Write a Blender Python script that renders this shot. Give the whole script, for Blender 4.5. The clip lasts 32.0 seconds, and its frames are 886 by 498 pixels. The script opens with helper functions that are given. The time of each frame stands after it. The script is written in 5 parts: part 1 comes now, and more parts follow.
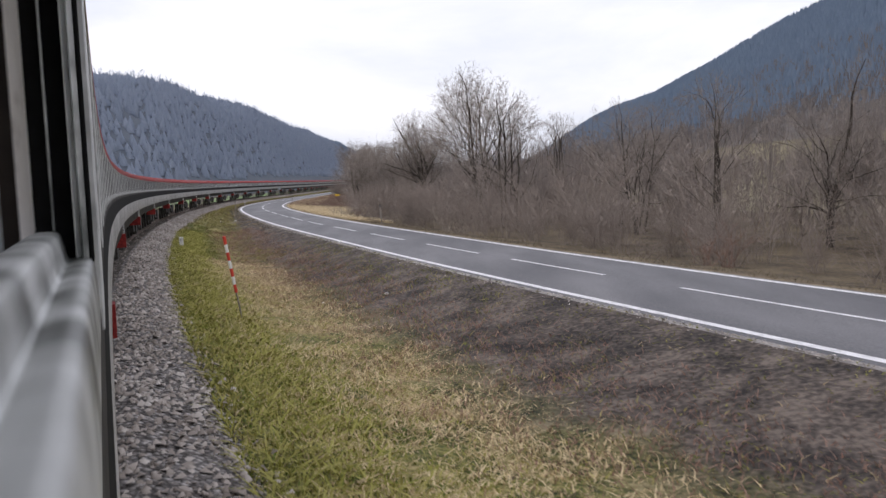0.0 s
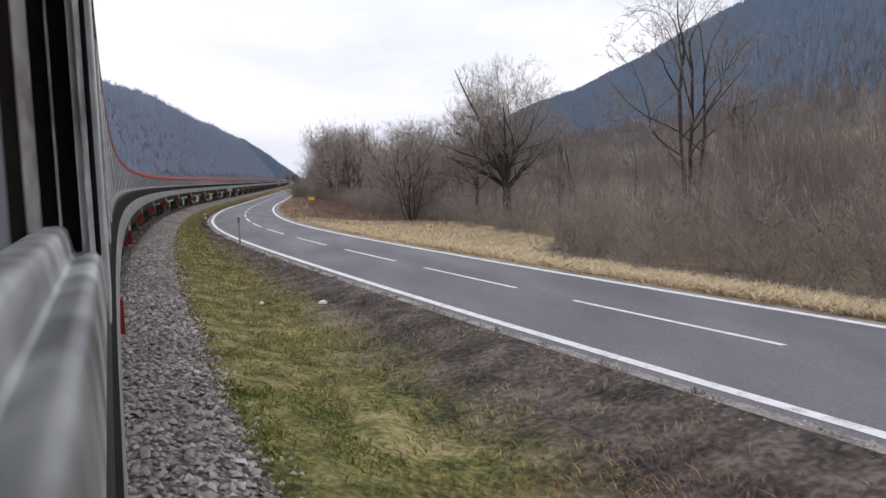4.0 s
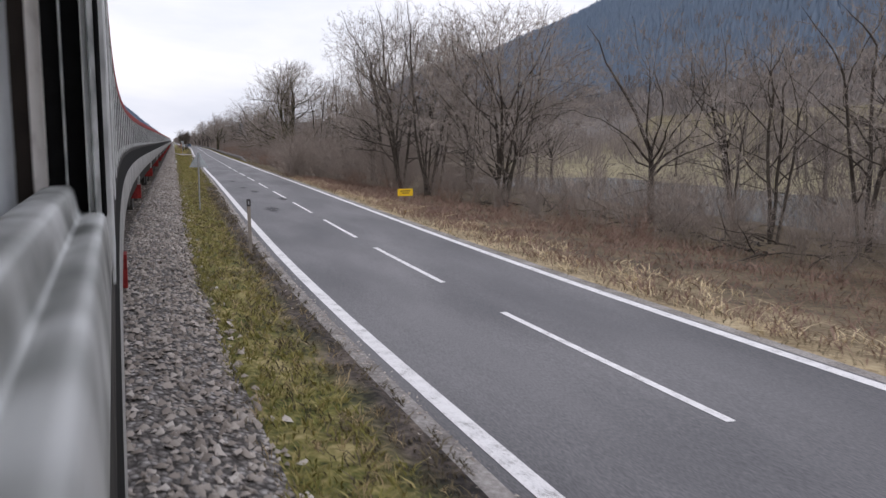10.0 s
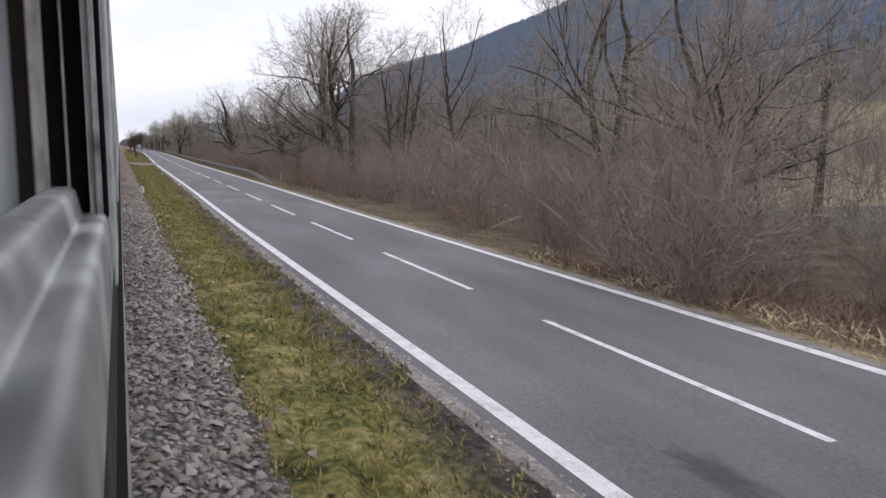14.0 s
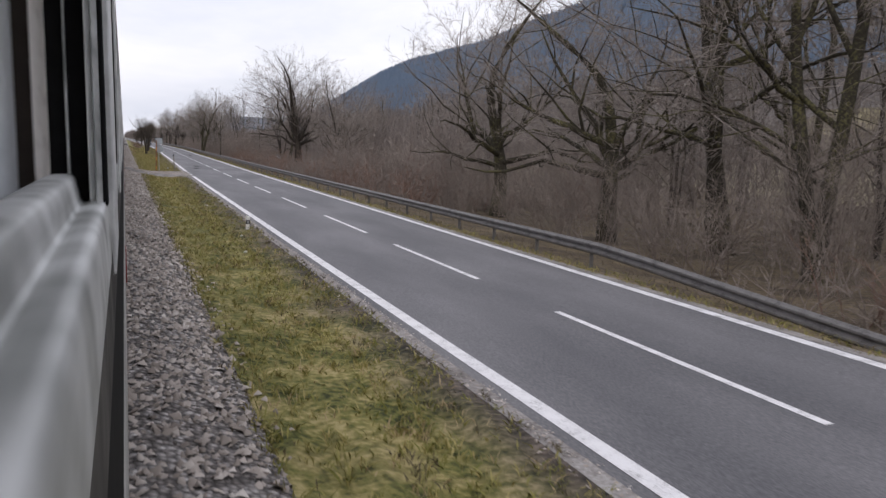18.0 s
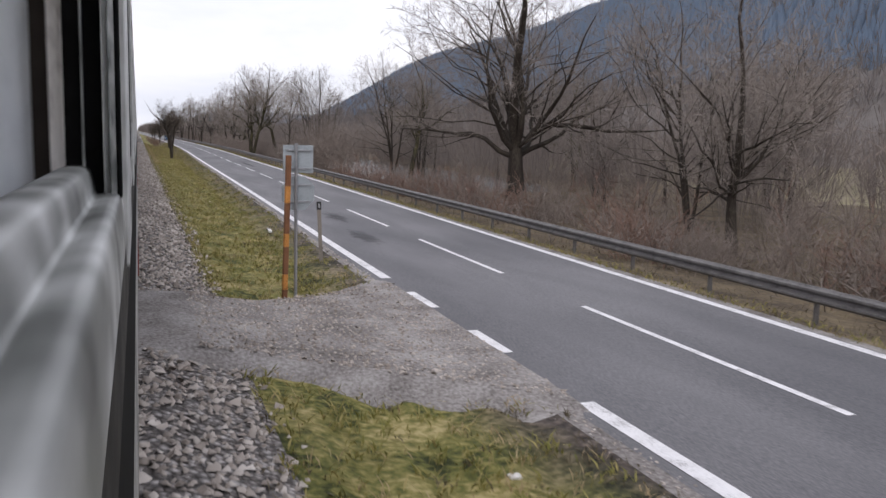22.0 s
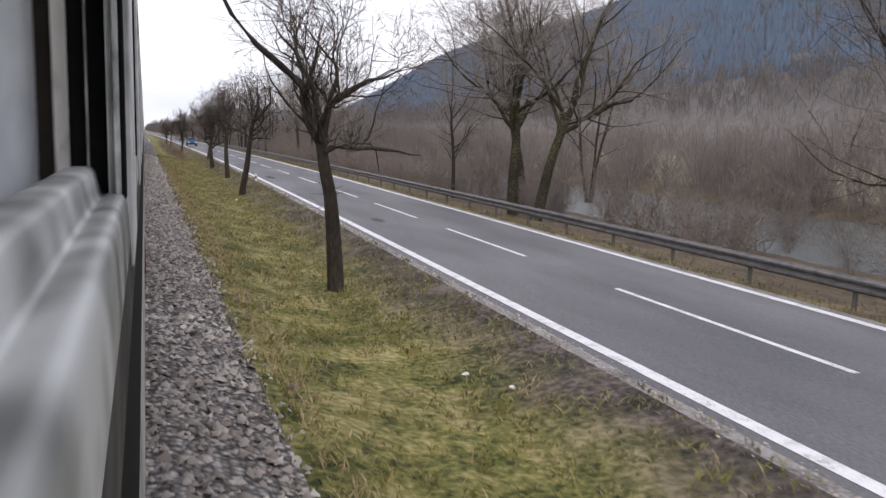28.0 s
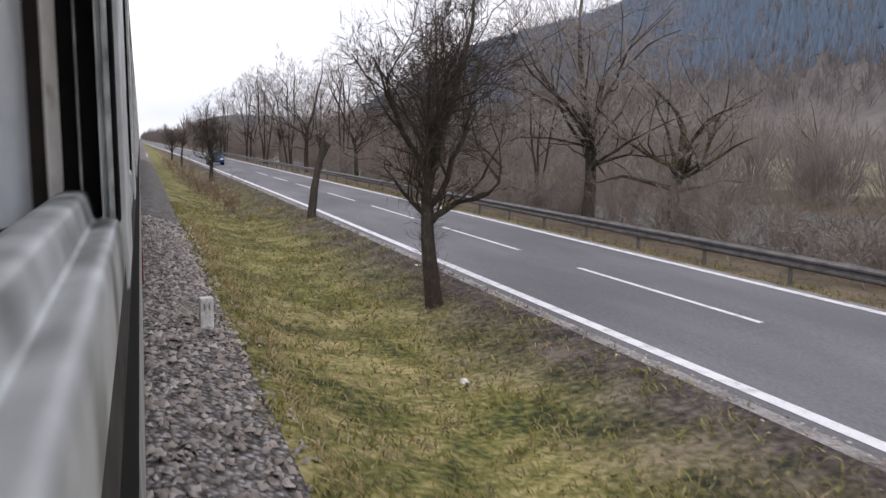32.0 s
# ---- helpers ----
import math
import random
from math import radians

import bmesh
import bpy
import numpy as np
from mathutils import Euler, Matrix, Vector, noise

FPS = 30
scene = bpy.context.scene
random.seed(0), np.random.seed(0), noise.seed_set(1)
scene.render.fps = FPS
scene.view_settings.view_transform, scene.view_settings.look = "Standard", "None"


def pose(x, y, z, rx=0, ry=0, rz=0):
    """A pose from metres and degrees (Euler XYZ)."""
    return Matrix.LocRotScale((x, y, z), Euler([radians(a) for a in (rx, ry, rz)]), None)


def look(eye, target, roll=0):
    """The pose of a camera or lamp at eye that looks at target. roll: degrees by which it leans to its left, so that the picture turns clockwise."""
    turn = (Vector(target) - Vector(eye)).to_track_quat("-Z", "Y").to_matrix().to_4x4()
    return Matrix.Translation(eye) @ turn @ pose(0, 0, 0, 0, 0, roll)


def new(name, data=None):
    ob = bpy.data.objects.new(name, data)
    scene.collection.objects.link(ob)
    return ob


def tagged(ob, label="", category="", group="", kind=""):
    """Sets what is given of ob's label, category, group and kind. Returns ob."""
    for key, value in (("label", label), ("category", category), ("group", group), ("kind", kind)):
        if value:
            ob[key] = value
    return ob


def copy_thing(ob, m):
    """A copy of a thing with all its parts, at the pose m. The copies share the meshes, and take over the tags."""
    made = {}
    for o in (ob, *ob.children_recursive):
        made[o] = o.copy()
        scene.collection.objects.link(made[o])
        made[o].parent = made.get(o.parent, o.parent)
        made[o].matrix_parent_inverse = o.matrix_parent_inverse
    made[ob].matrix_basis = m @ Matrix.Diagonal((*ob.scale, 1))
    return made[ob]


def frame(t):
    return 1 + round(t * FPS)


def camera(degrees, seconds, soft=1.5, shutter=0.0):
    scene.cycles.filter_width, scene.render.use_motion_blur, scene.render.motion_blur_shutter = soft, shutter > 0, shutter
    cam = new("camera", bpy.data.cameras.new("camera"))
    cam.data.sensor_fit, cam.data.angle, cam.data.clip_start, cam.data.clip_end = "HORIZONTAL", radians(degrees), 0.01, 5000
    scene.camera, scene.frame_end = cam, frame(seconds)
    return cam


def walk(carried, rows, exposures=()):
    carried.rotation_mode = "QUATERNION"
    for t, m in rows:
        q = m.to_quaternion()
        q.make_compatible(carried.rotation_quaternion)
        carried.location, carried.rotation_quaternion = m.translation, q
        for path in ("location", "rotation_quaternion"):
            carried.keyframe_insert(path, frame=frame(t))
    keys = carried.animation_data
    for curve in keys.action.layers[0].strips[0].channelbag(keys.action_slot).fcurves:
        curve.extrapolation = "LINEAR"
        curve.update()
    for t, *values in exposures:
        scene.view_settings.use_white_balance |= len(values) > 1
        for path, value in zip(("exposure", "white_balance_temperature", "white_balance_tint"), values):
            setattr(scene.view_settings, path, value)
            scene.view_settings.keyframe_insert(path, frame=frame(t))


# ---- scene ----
# ---- the line of the track: bends to the right, then runs straight along +y ----
SPEED, EYE = 14.4, 3.05
BEND = ((-28.8, 1.73), (0, 2.08), (28.8, 2.42), (57.6, 2.12), (86.4, 1.70), (115.2, 2.00), (129.6, 2.02), (144, 2.01), (158.4, 2.90), (180, 0.0))
_s = np.arange(-700.0, 1900.0, 0.36)
_k = np.interp(_s, [a for a, b in BEND], [b / 1000 for a, b in BEND])
_k[_s < -28.8] = 0.00173 * np.clip(1 + (_s[_s < -28.8] + 28.8) / 250, 0, 1)
_k[_s > 180] = 0
_h = np.cumsum(_k) * 0.36
_h -= _h[-1]
_x, _y = np.cumsum(np.sin(_h)) * 0.36, np.cumsum(np.cos(_h)) * 0.36
_x -= np.interp(187.2, _s, _x)
_y -= np.interp(187.2, _s, _y) - 187.2


def place(s, l):
    """World x, y of the point l metres to the right of the camera's line, s metres along it (arrays too)."""
    s, l = np.asarray(s, float), np.asarray(l, float)
    h = np.interp(s, _s, _h)
    x, y = np.interp(s, _s, _x) + l * np.cos(h), np.interp(s, _s, _y) - l * np.sin(h)
    w = np.clip((np.abs(l) - 120) / 200, 0, 1)
    return x + w * (l - x), y + w * (s - y)


def heading(s):
    return float(np.interp(s, _s, _h))


# seconds, the camera's yaw against the train, pitch and roll in degrees, and how far it is held out and up in millimetres
ANGLES = (
    (0, 22.72, -4.93, -1.98, -7.6, -1.3),
    (1, 22.93, -5.08, -2.39, -7.6, -3.4),
    (2, 22.85, -5.15, -2.28, -7.6, -0.7),
    (5, 21.89, -5.13, -1.80, -5.0, -4.8),
    (6, 20.99, -5.39, -1.14, -7.6, 2.2),
    (7, 21.20, -5.77, -0.37, -7.6, 3.4),
    (8, 21.89, -6.26, 0.19, -7.6, 4.4),
    (9, 22.21, -6.97, -0.53, -7.6, 2.5),
    (10, 21.97, -7.49, 0.31, -7.6, 5.1),
    (11, 22.15, -8.38, -0.48, -7.6, 0.1),
    (12, 21.52, -7.50, -0.46, -4.7, 2.7),
    (13, 21.86, -8.10, 0.25, 0.3, 6.4),
    (14, 21.50, -7.37, 0.06, -2.9, 2.8),
    (17, 21.16, -7.18, 1.19, 5.0, -1.5),
    (18, 21.33, -7.55, 1.04, 1.0, -1.0),
    (19, 21.07, -7.27, 1.56, 1.2, -0.2),
    (20, 21.62, -7.91, 1.11, -3.8, -2.4),
    (21, 21.17, -8.05, 1.10, -0.9, -3.3),
    (22, 20.59, -7.75, 1.73, -0.3, -2.1),
    (23, 19.97, -7.49, 1.63, 2.9, -6.8),
    (24, 20.85, -8.22, 0.87, -2.5, -0.2),
    (27, 20.73, -7.93, 1.69, 0.3, 1.6),
    (28, 20.14, -7.90, 1.60, 2.6, 0.0),
    (29, 20.68, -8.25, 2.07, -2.8, 9.5),
    (30, 20.09, -8.26, 1.63, 7.0, 6.4),
    (31, 19.66, -6.92, 0.07, 7.7, 13.8),
    (32, 20.29, -7.67, 0.46, 6.0, 15.2),
)

cam = camera(57.0, 32.0, soft=1.45, shutter=0.08)
at = [a[0] for a in ANGLES]
rows = []
for i in range(65):
    t = i * 0.5
    yaw, pitch, roll, out, up = (float(np.interp(t, at, [a[j] for a in ANGLES])) for j in (1, 2, 3, 4, 5))
    x, y = place(SPEED * t, out / 1000)
    rows.append((t, Matrix.Translation((float(x), float(y), EYE + up / 1000)) @ pose(0, 0, 0, 0, 0, -math.degrees(heading(SPEED * t)) - yaw) @ pose(0, 0, 0, 90 + pitch) @ pose(0, 0, 0, 0, 0, roll)))
walk(cam, rows, exposures=((0, 0.32, 6350, 15.5), (4, 0.32, 6350, 15.5), (8, 0.28, 6360, 15.5), (12.5, 0.39, 6370, 15.5), (15, 0.34, 6380, 15.5), (18, 0.28, 6390, 15.5), (20, 0.38, 6400, 15.5), (25, 0.40, 6400, 15.5), (28, 0.54, 6420, 15.5), (32, 0.54, 6420, 15.5)))

# ---- sky and sun ----
world = bpy.data.worlds.new("overcast_sky")
scene.world = world
world.use_nodes = True
nt = world.node_tree
nt.nodes.clear()


def wn(kind, **kw):
    n = nt.nodes.new(kind)
    for k, v in kw.items():
        n.inputs[k.replace("_", " ")].default_value = v
    return n


sky = nt.nodes.new("ShaderNodeTexSky")
sky.sky_type, sky.sun_disc, sky.sun_elevation, sky.sun_rotation = "NISHITA", False, radians(24), radians(200)
sky.dust_density = 3.0
tc = nt.nodes.new("ShaderNodeTexCoord")
mp = nt.nodes.new("ShaderNodeMapping")
mp.inputs["Scale"].default_value = (1.2, 1.2, 4.5)
nz = wn("ShaderNodeTexNoise", Scale=1.6, Detail=7.0, Roughness=0.55, Distortion=0.3)
rp = nt.nodes.new("ShaderNodeValToRGB")
rp.color_ramp.elements[0].position, rp.color_ramp.elements[0].color = 0.32, (0.60, 0.645, 0.72, 1)
rp.color_ramp.elements[1].position, rp.color_ramp.elements[1].color = 0.60, (0.90, 0.905, 0.93, 1)
mix = nt.nodes.new("ShaderNodeMixRGB")
mix.inputs[0].default_value = 0.90
gain = nt.nodes.new("ShaderNodeMixRGB")
gain.blend_type = "MULTIPLY"
gain.inputs[0].default_value = 1.0
gain.inputs[2].default_value = (0.10, 0.10, 0.10, 1)
bg = wn("ShaderNodeBackground", Strength=1.0)
out = nt.nodes.new("ShaderNodeOutputWorld")
nt.links.new(tc.outputs["Generated"], mp.inputs["Vector"])
nt.links.new(mp.outputs["Vector"], nz.inputs["Vector"])
nt.links.new(nz.outputs["Fac"], rp.inputs["Fac"])
nt.links.new(sky.outputs["Color"], gain.inputs[1])
nt.links.new(gain.outputs["Color"], mix.inputs[1])
nt.links.new(rp.outputs["Color"], mix.inputs[2])
nt.links.new(mix.outputs["Color"], bg.inputs["Color"])
nt.links.new(bg.outputs["Background"], out.inputs["Surface"])
sun = new("sun", bpy.data.lights.new("sun", "SUN"))
sun.data.energy, sun.data.angle, sun.data.color = 0.62, radians(40), (1.0, 0.97, 0.93)
sun.matrix_basis = look((-200, -300, 300), (0, 0, 0))


# ---- materials ----
def material(name, ramp, scale=3.0, fine=40.0, rough=0.9, bump=0.3, coords="Object", spec=0.3, stretch=(1, 1, 1), detail=6.0, dist=0.02):
    """A matt surface: a colour ramp over a coarse and a fine noise, with fine relief."""
    m = bpy.data.materials.new(name)
    m.use_nodes = True
    t = m.node_tree
    b = t.nodes["Principled BSDF"]
    b.inputs["Roughness"].default_value = rough
    b.inputs["Specular IOR Level"].default_value = spec
    c = t.nodes.new("ShaderNodeTexCoord")
    mp = t.nodes.new("ShaderNodeMapping")
    mp.inputs["Scale"].default_value = stretch
    a, f = t.nodes.new("ShaderNodeTexNoise"), t.nodes.new("ShaderNodeTexNoise")
    a.inputs["Scale"].default_value, a.inputs["Detail"].default_value = scale, detail
    f.inputs["Scale"].default_value, f.inputs["Detail"].default_value = fine, 4.0
    mx = t.nodes.new("ShaderNodeMath")
    mx.operation = "MULTIPLY_ADD"
    mx.inputs[1].default_value, mx.inputs[2].default_value = 0.5, 0.0
    ad = t.nodes.new("ShaderNodeMath")
    ad.operation = "MULTIPLY_ADD"
    ad.inputs[1].default_value = 0.5
    r = t.nodes.new("ShaderNodeValToRGB")
    e = r.color_ramp.elements
    while len(e) < len(ramp):
        e.new(0.5)
    for el, (p, col) in zip(e, ramp):
        el.position, el.color = p, (*col, 1)
    bp = t.nodes.new("ShaderNodeBump")
    bp.inputs["Strength"].default_value, bp.inputs["Distance"].default_value = bump, dist
    t.links.new(c.outputs[coords], mp.inputs["Vector"])
    for n in (a, f):
        t.links.new(mp.outputs["Vector"], n.inputs["Vector"])
    t.links.new(a.outputs["Fac"], mx.inputs[0])
    t.links.new(f.outputs["Fac"], ad.inputs[0])
    t.links.new(mx.outputs[0], ad.inputs[2])
    t.links.new(ad.outputs[0], r.inputs["Fac"])
    t.links.new(r.outputs["Color"], b.inputs["Base Color"])
    t.links.new(f.outputs["Fac"], bp.inputs["Height"])
    t.links.new(bp.outputs["Normal"], b.inputs["Normal"])
    m["ramp"] = r.name
    return m


def across(m, other, lo, hi, wobble=0.5):
    """Blend material m's colour towards the ramp other along u of the surface's map, with an uneven border."""
    t = m.node_tree
    b, r = t.nodes["Principled BSDF"], t.nodes[m["ramp"]]
    r2 = t.nodes.new("ShaderNodeValToRGB")
    e = r2.color_ramp.elements
    while len(e) < len(other):
        e.new(0.5)
    for el, (p, col) in zip(e, other):
        el.position, el.color = p, (*col, 1)
    t.links.new(r.inputs["Fac"].links[0].from_socket, r2.inputs["Fac"])
    c, s, n = t.nodes.new("ShaderNodeTexCoord"), t.nodes.new("ShaderNodeSeparateXYZ"), t.nodes.new("ShaderNodeTexNoise")
    n.inputs["Scale"].default_value, n.inputs["Detail"].default_value = 0.55, 6.0
    a, k, x = t.nodes.new("ShaderNodeMath"), t.nodes.new("ShaderNodeMapRange"), t.nodes.new("ShaderNodeMixRGB")
    a.operation = "MULTIPLY_ADD"
    a.inputs[1].default_value = wobble
    k.inputs["From Min"].default_value, k.inputs["From Max"].default_value = lo + wobble / 2, hi + wobble / 2
    t.links.new(c.outputs["UV"], s.inputs[0])
    t.links.new(c.outputs["Object"], n.inputs["Vector"])
    t.links.new(n.outputs["Fac"], a.inputs[0])
    t.links.new(s.outputs["X"], a.inputs[2])
    t.links.new(a.outputs[0], k.inputs["Value"])
    t.links.new(k.outputs["Result"], x.inputs["Fac"])
    t.links.new(r.outputs["Color"], x.inputs[1])
    t.links.new(r2.outputs["Color"], x.inputs[2])
    t.links.new(x.outputs["Color"], b.inputs["Base Color"])
    return m


def patches(m, other, scale, lo, hi, fac=0.9):
    """Lay irregular patches of the ramp other over material m's first ramp."""
    t = m.node_tree
    r = t.nodes[m["ramp"]]
    r2, n, c = t.nodes.new("ShaderNodeValToRGB"), t.nodes.new("ShaderNodeTexNoise"), t.nodes.new("ShaderNodeTexCoord")
    e = r2.color_ramp.elements
    while len(e) < len(other):
        e.new(0.5)
    for el, (p, col) in zip(e, other):
        el.position, el.color = p, (*col, 1)
    n.inputs["Scale"].default_value, n.inputs["Detail"].default_value, n.inputs["Roughness"].default_value = scale, 8.0, 0.65
    k, x = t.nodes.new("ShaderNodeMapRange"), t.nodes.new("ShaderNodeMixRGB")
    k.inputs["From Min"].default_value, k.inputs["From Max"].default_value, k.inputs["To Max"].default_value = lo, hi, fac
    goal = [l.to_socket for l in r.outputs["Color"].links]
    t.links.new(r.inputs["Fac"].links[0].from_socket, r2.inputs["Fac"])
    t.links.new(c.outputs["Object"], n.inputs["Vector"])
    t.links.new(n.outputs["Fac"], k.inputs["Value"])
    t.links.new(k.outputs["Result"], x.inputs["Fac"])
    t.links.new(r.outputs["Color"], x.inputs[1])
    t.links.new(r2.outputs["Color"], x.inputs[2])
    for g in goal:
        t.links.new(x.outputs["Color"], g)
    return m


ASPHALT = material("asphalt", ((0.36, (0.092, 0.092, 0.101)), (0.5, (0.145, 0.143, 0.151)), (0.62, (0.205, 0.201, 0.21))), 0.5, 60, 0.7, 0.15, stretch=(1, 0.25, 1))
PAINT = material("road_paint", ((0.36, (0.33, 0.32, 0.32)), (0.43, (0.66, 0.65, 0.66)), (0.55, (0.82, 0.81, 0.82))), 3.5, 45, 0.6, 0.1)
GRAVEL = material("ballast_bed", ((0.0, (0.17, 0.15, 0.138)), (0.55, (0.38, 0.345, 0.323)), (1.0, (0.68, 0.64, 0.615))), 0.8, 16, 0.95, 1.0, dist=0.06)
gt = GRAVEL.node_tree
# shade between stones is put into the colour, darkest at cell edges
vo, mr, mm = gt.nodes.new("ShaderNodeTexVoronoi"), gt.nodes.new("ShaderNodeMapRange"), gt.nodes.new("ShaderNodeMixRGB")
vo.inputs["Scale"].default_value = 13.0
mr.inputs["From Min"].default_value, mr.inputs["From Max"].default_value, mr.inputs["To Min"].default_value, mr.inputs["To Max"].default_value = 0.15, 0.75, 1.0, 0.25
hs, mv = gt.nodes.new("ShaderNodeSeparateXYZ"), gt.nodes.new("ShaderNodeMath")
mv.operation = "MULTIPLY"
mm.blend_type = "MULTIPLY"
mm.inputs[0].default_value = 1.0
gt.links.new(gt.nodes["Texture Coordinate"].outputs["Object"], vo.inputs["Vector"])
gt.links.new(vo.outputs["Distance"], mr.inputs["Value"])
gt.links.new(vo.outputs["Color"], hs.inputs[0])
gt.links.new(hs.outputs["X"], gt.nodes[GRAVEL["ramp"]].inputs["Fac"])
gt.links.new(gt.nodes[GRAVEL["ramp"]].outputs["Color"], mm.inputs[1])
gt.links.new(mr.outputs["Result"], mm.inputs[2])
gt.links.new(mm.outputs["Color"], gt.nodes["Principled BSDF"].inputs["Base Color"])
gt.links.new(mr.outputs["Result"], gt.nodes["Bump"].inputs["Height"])
SHOULDER = material("shoulder_grit", ((0.36, (0.12, 0.106, 0.098)), (0.5, (0.26, 0.24, 0.228)), (0.64, (0.40, 0.38, 0.365))), 1.2, 22, 0.95, 0.5)
VERGE = across(material("verge_grass", ((0.38, (0.035, 0.042, 0.012)), (0.46, (0.125, 0.128, 0.034)), (0.54, (0.24, 0.212, 0.070)), (0.63, (0.42, 0.35, 0.16))), 1.1, 9, 0.95, 0.8, dist=0.05),
               ((0.38, (0.022, 0.019, 0.018)), (0.5, (0.075, 0.061, 0.053)), (0.62, (0.17, 0.138, 0.116))), 0.5, 0.85)
patches(VERGE, ((0.36, (0.13, 0.10, 0.045)), (0.5, (0.29, 0.235, 0.105)), (0.64, (0.44, 0.36, 0.19))), 0.55, 0.50, 0.62, 0.5)
DRY = across(material("dry_grass", ((0.36, (0.20, 0.15, 0.085)), (0.5, (0.40, 0.315, 0.19)), (0.64, (0.55, 0.45, 0.29))), 0.6, 7, 0.95, 0.8, dist=0.06),
             ((0.34, (0.045, 0.036, 0.027)), (0.5, (0.12, 0.092, 0.06)), (0.66, (0.21, 0.165, 0.10))), 0.25, 0.6)
FIELD = material("meadow", ((0.35, (0.14, 0.118, 0.072)), (0.5, (0.24, 0.21, 0.125)), (0.65, (0.34, 0.30, 0.19))), 0.02, 0.6, 0.95, 0.3)
# the blue-grey of this floor is distance haze put into the colour
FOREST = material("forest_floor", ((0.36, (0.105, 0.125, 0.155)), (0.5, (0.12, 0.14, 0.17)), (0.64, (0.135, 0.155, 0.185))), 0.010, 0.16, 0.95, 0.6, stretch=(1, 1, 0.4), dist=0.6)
LITTER = material("leaf_litter", ((0.36, (0.13, 0.118, 0.112)), (0.5, (0.165, 0.15, 0.142)), (0.64, (0.20, 0.182, 0.17))), 0.02, 0.3, 0.95, 0.5, dist=0.4)
METAL = material("grey_painted_metal", ((0.38, (0.07, 0.075, 0.068)), (0.48, (0.30, 0.31, 0.295)), (0.58, (0.60, 0.61, 0.60))), 5, 16, 0.45, 0.5, spec=0.55, dist=0.006)
# pale tone stands in for glass bright with sky
SASH = material("worn_sash", ((0.35, (0.68, 0.71, 0.745)), (0.5, (0.80, 0.83, 0.86)), (0.68, (0.86, 0.88, 0.90))), 3, 20, 0.5, 0.15, spec=0.5, dist=0.003)
RUBBER = material("black_rubber", ((0.3, (0.004, 0.004, 0.004)), (0.7, (0.014, 0.014, 0.015))), 4, 40, 0.85, 0.2, spec=0.12, dist=0.003)
PALE = material("worn_pale_frame", ((0.35, (0.45, 0.41, 0.38)), (0.5, (0.80, 0.76, 0.715)), (0.7, (0.87, 0.84, 0.80))), 6, 30, 0.6, 0.3, dist=0.003)

# ---- the road's distance from the line of the camera ----
ROAD = ((-300, 17.54), (-120, 16.14), (-20, 14.52), (0, 13.99), (20, 13.28), (40, 12.39), (50, 11.70), (60, 10.86), (70, 10.01), (80, 9.19), (90, 8.34), (100, 7.43), (110, 6.64), (120, 6.15), (130, 5.96), (140, 6.00), (160, 6.19),
        (185, 6.45), (210, 6.67), (235, 6.77), (260, 7.10), (285, 7.28), (310, 7.50), (335, 7.74), (360, 8.19), (385, 8.56), (410, 8.93), (435, 9.42), (460, 9.71), (500, 9.82), (600, 9.15), (800, 6.04), (1000, 2.36), (1400, -4.07))
_rs = np.arange(-300, 1400, 1.0)
_ro = np.interp(_rs, [a for a, b in ROAD], [b for a, b in ROAD])
_ro = np.convolve(np.pad(_ro, 12, mode="edge"), np.hanning(25) / np.hanning(25).sum(), mode="valid")
HALF = 2.75


def road(s):
    return np.interp(s, _rs, _ro)


def hump(v, a, b, soft):
    return np.clip((v - a) / soft, 0, 1) * np.clip((b - v) / soft, 0, 1)


def level(s, l):
    """Height of the ground."""
    s, l = np.asarray(s, float), np.asarray(l, float)
    r = road(s)
    w = r - HALF - 0.48 - 1.25
    u = np.clip((l - 1.25) / np.maximum(w, 0.3), 0, 1)
    dip = np.clip((w - 2.2) * 0.16, 0, 0.8)
    verge = 0.08 * (1 - u) - dip * np.sin(np.pi * u) ** 1.3 - 0.03 * u
    ball = np.interp(l, [-6.5, -5.0, -3.4, 0.1, 1.25], [-0.5, -0.3, 0.42, 0.42, 0.08])
    right = np.interp(l - r, [HALF + 0.25, HALF + 0.9, HALF + 4, HALF + 9, HALF + 16], [-0.02, -0.08, -0.45, -0.8, -1.1])
    z = np.where(l < 1.25, ball, np.where(l < r - HALF - 0.48, verge, np.where(l < r + HALF + 0.25, -0.02, right)))
    return z


def drive_half(u):
    """Half the gravel drive's width; it flares from the track (u = 0) to the road (u = 1)."""
    return 1.8 * (1 + 1.15 * (np.clip(np.asarray(u, float) - 0.2, 0, 1) / 0.8) ** 1.3)


def mesh_object(name, verts, faces, mats, idx=None, uv=None, smooth=True, parent=None):
    me = bpy.data.meshes.new(name)
    me.from_pydata([tuple(map(float, v)) for v in verts], [], faces)
    for m in (mats if isinstance(mats, (list, tuple)) else [mats]):
        me.materials.append(m)
    if idx is not None:
        me.polygons.foreach_set("material_index", np.asarray(idx, dtype=np.int32))
    if smooth:
        me.polygons.foreach_set("use_smooth", np.ones(len(me.polygons), dtype=bool))
    if uv is not None:
        lay = me.uv_layers.new(name="map")
        li = np.empty(len(me.loops), dtype=np.int32)
        me.loops.foreach_get("vertex_index", li)
        lay.data.foreach_set("uv", np.asarray(uv, dtype=np.float32)[li].ravel())
    me.update()
    ob = new(name, me)
    if parent:
        ob.parent = parent
    return ob


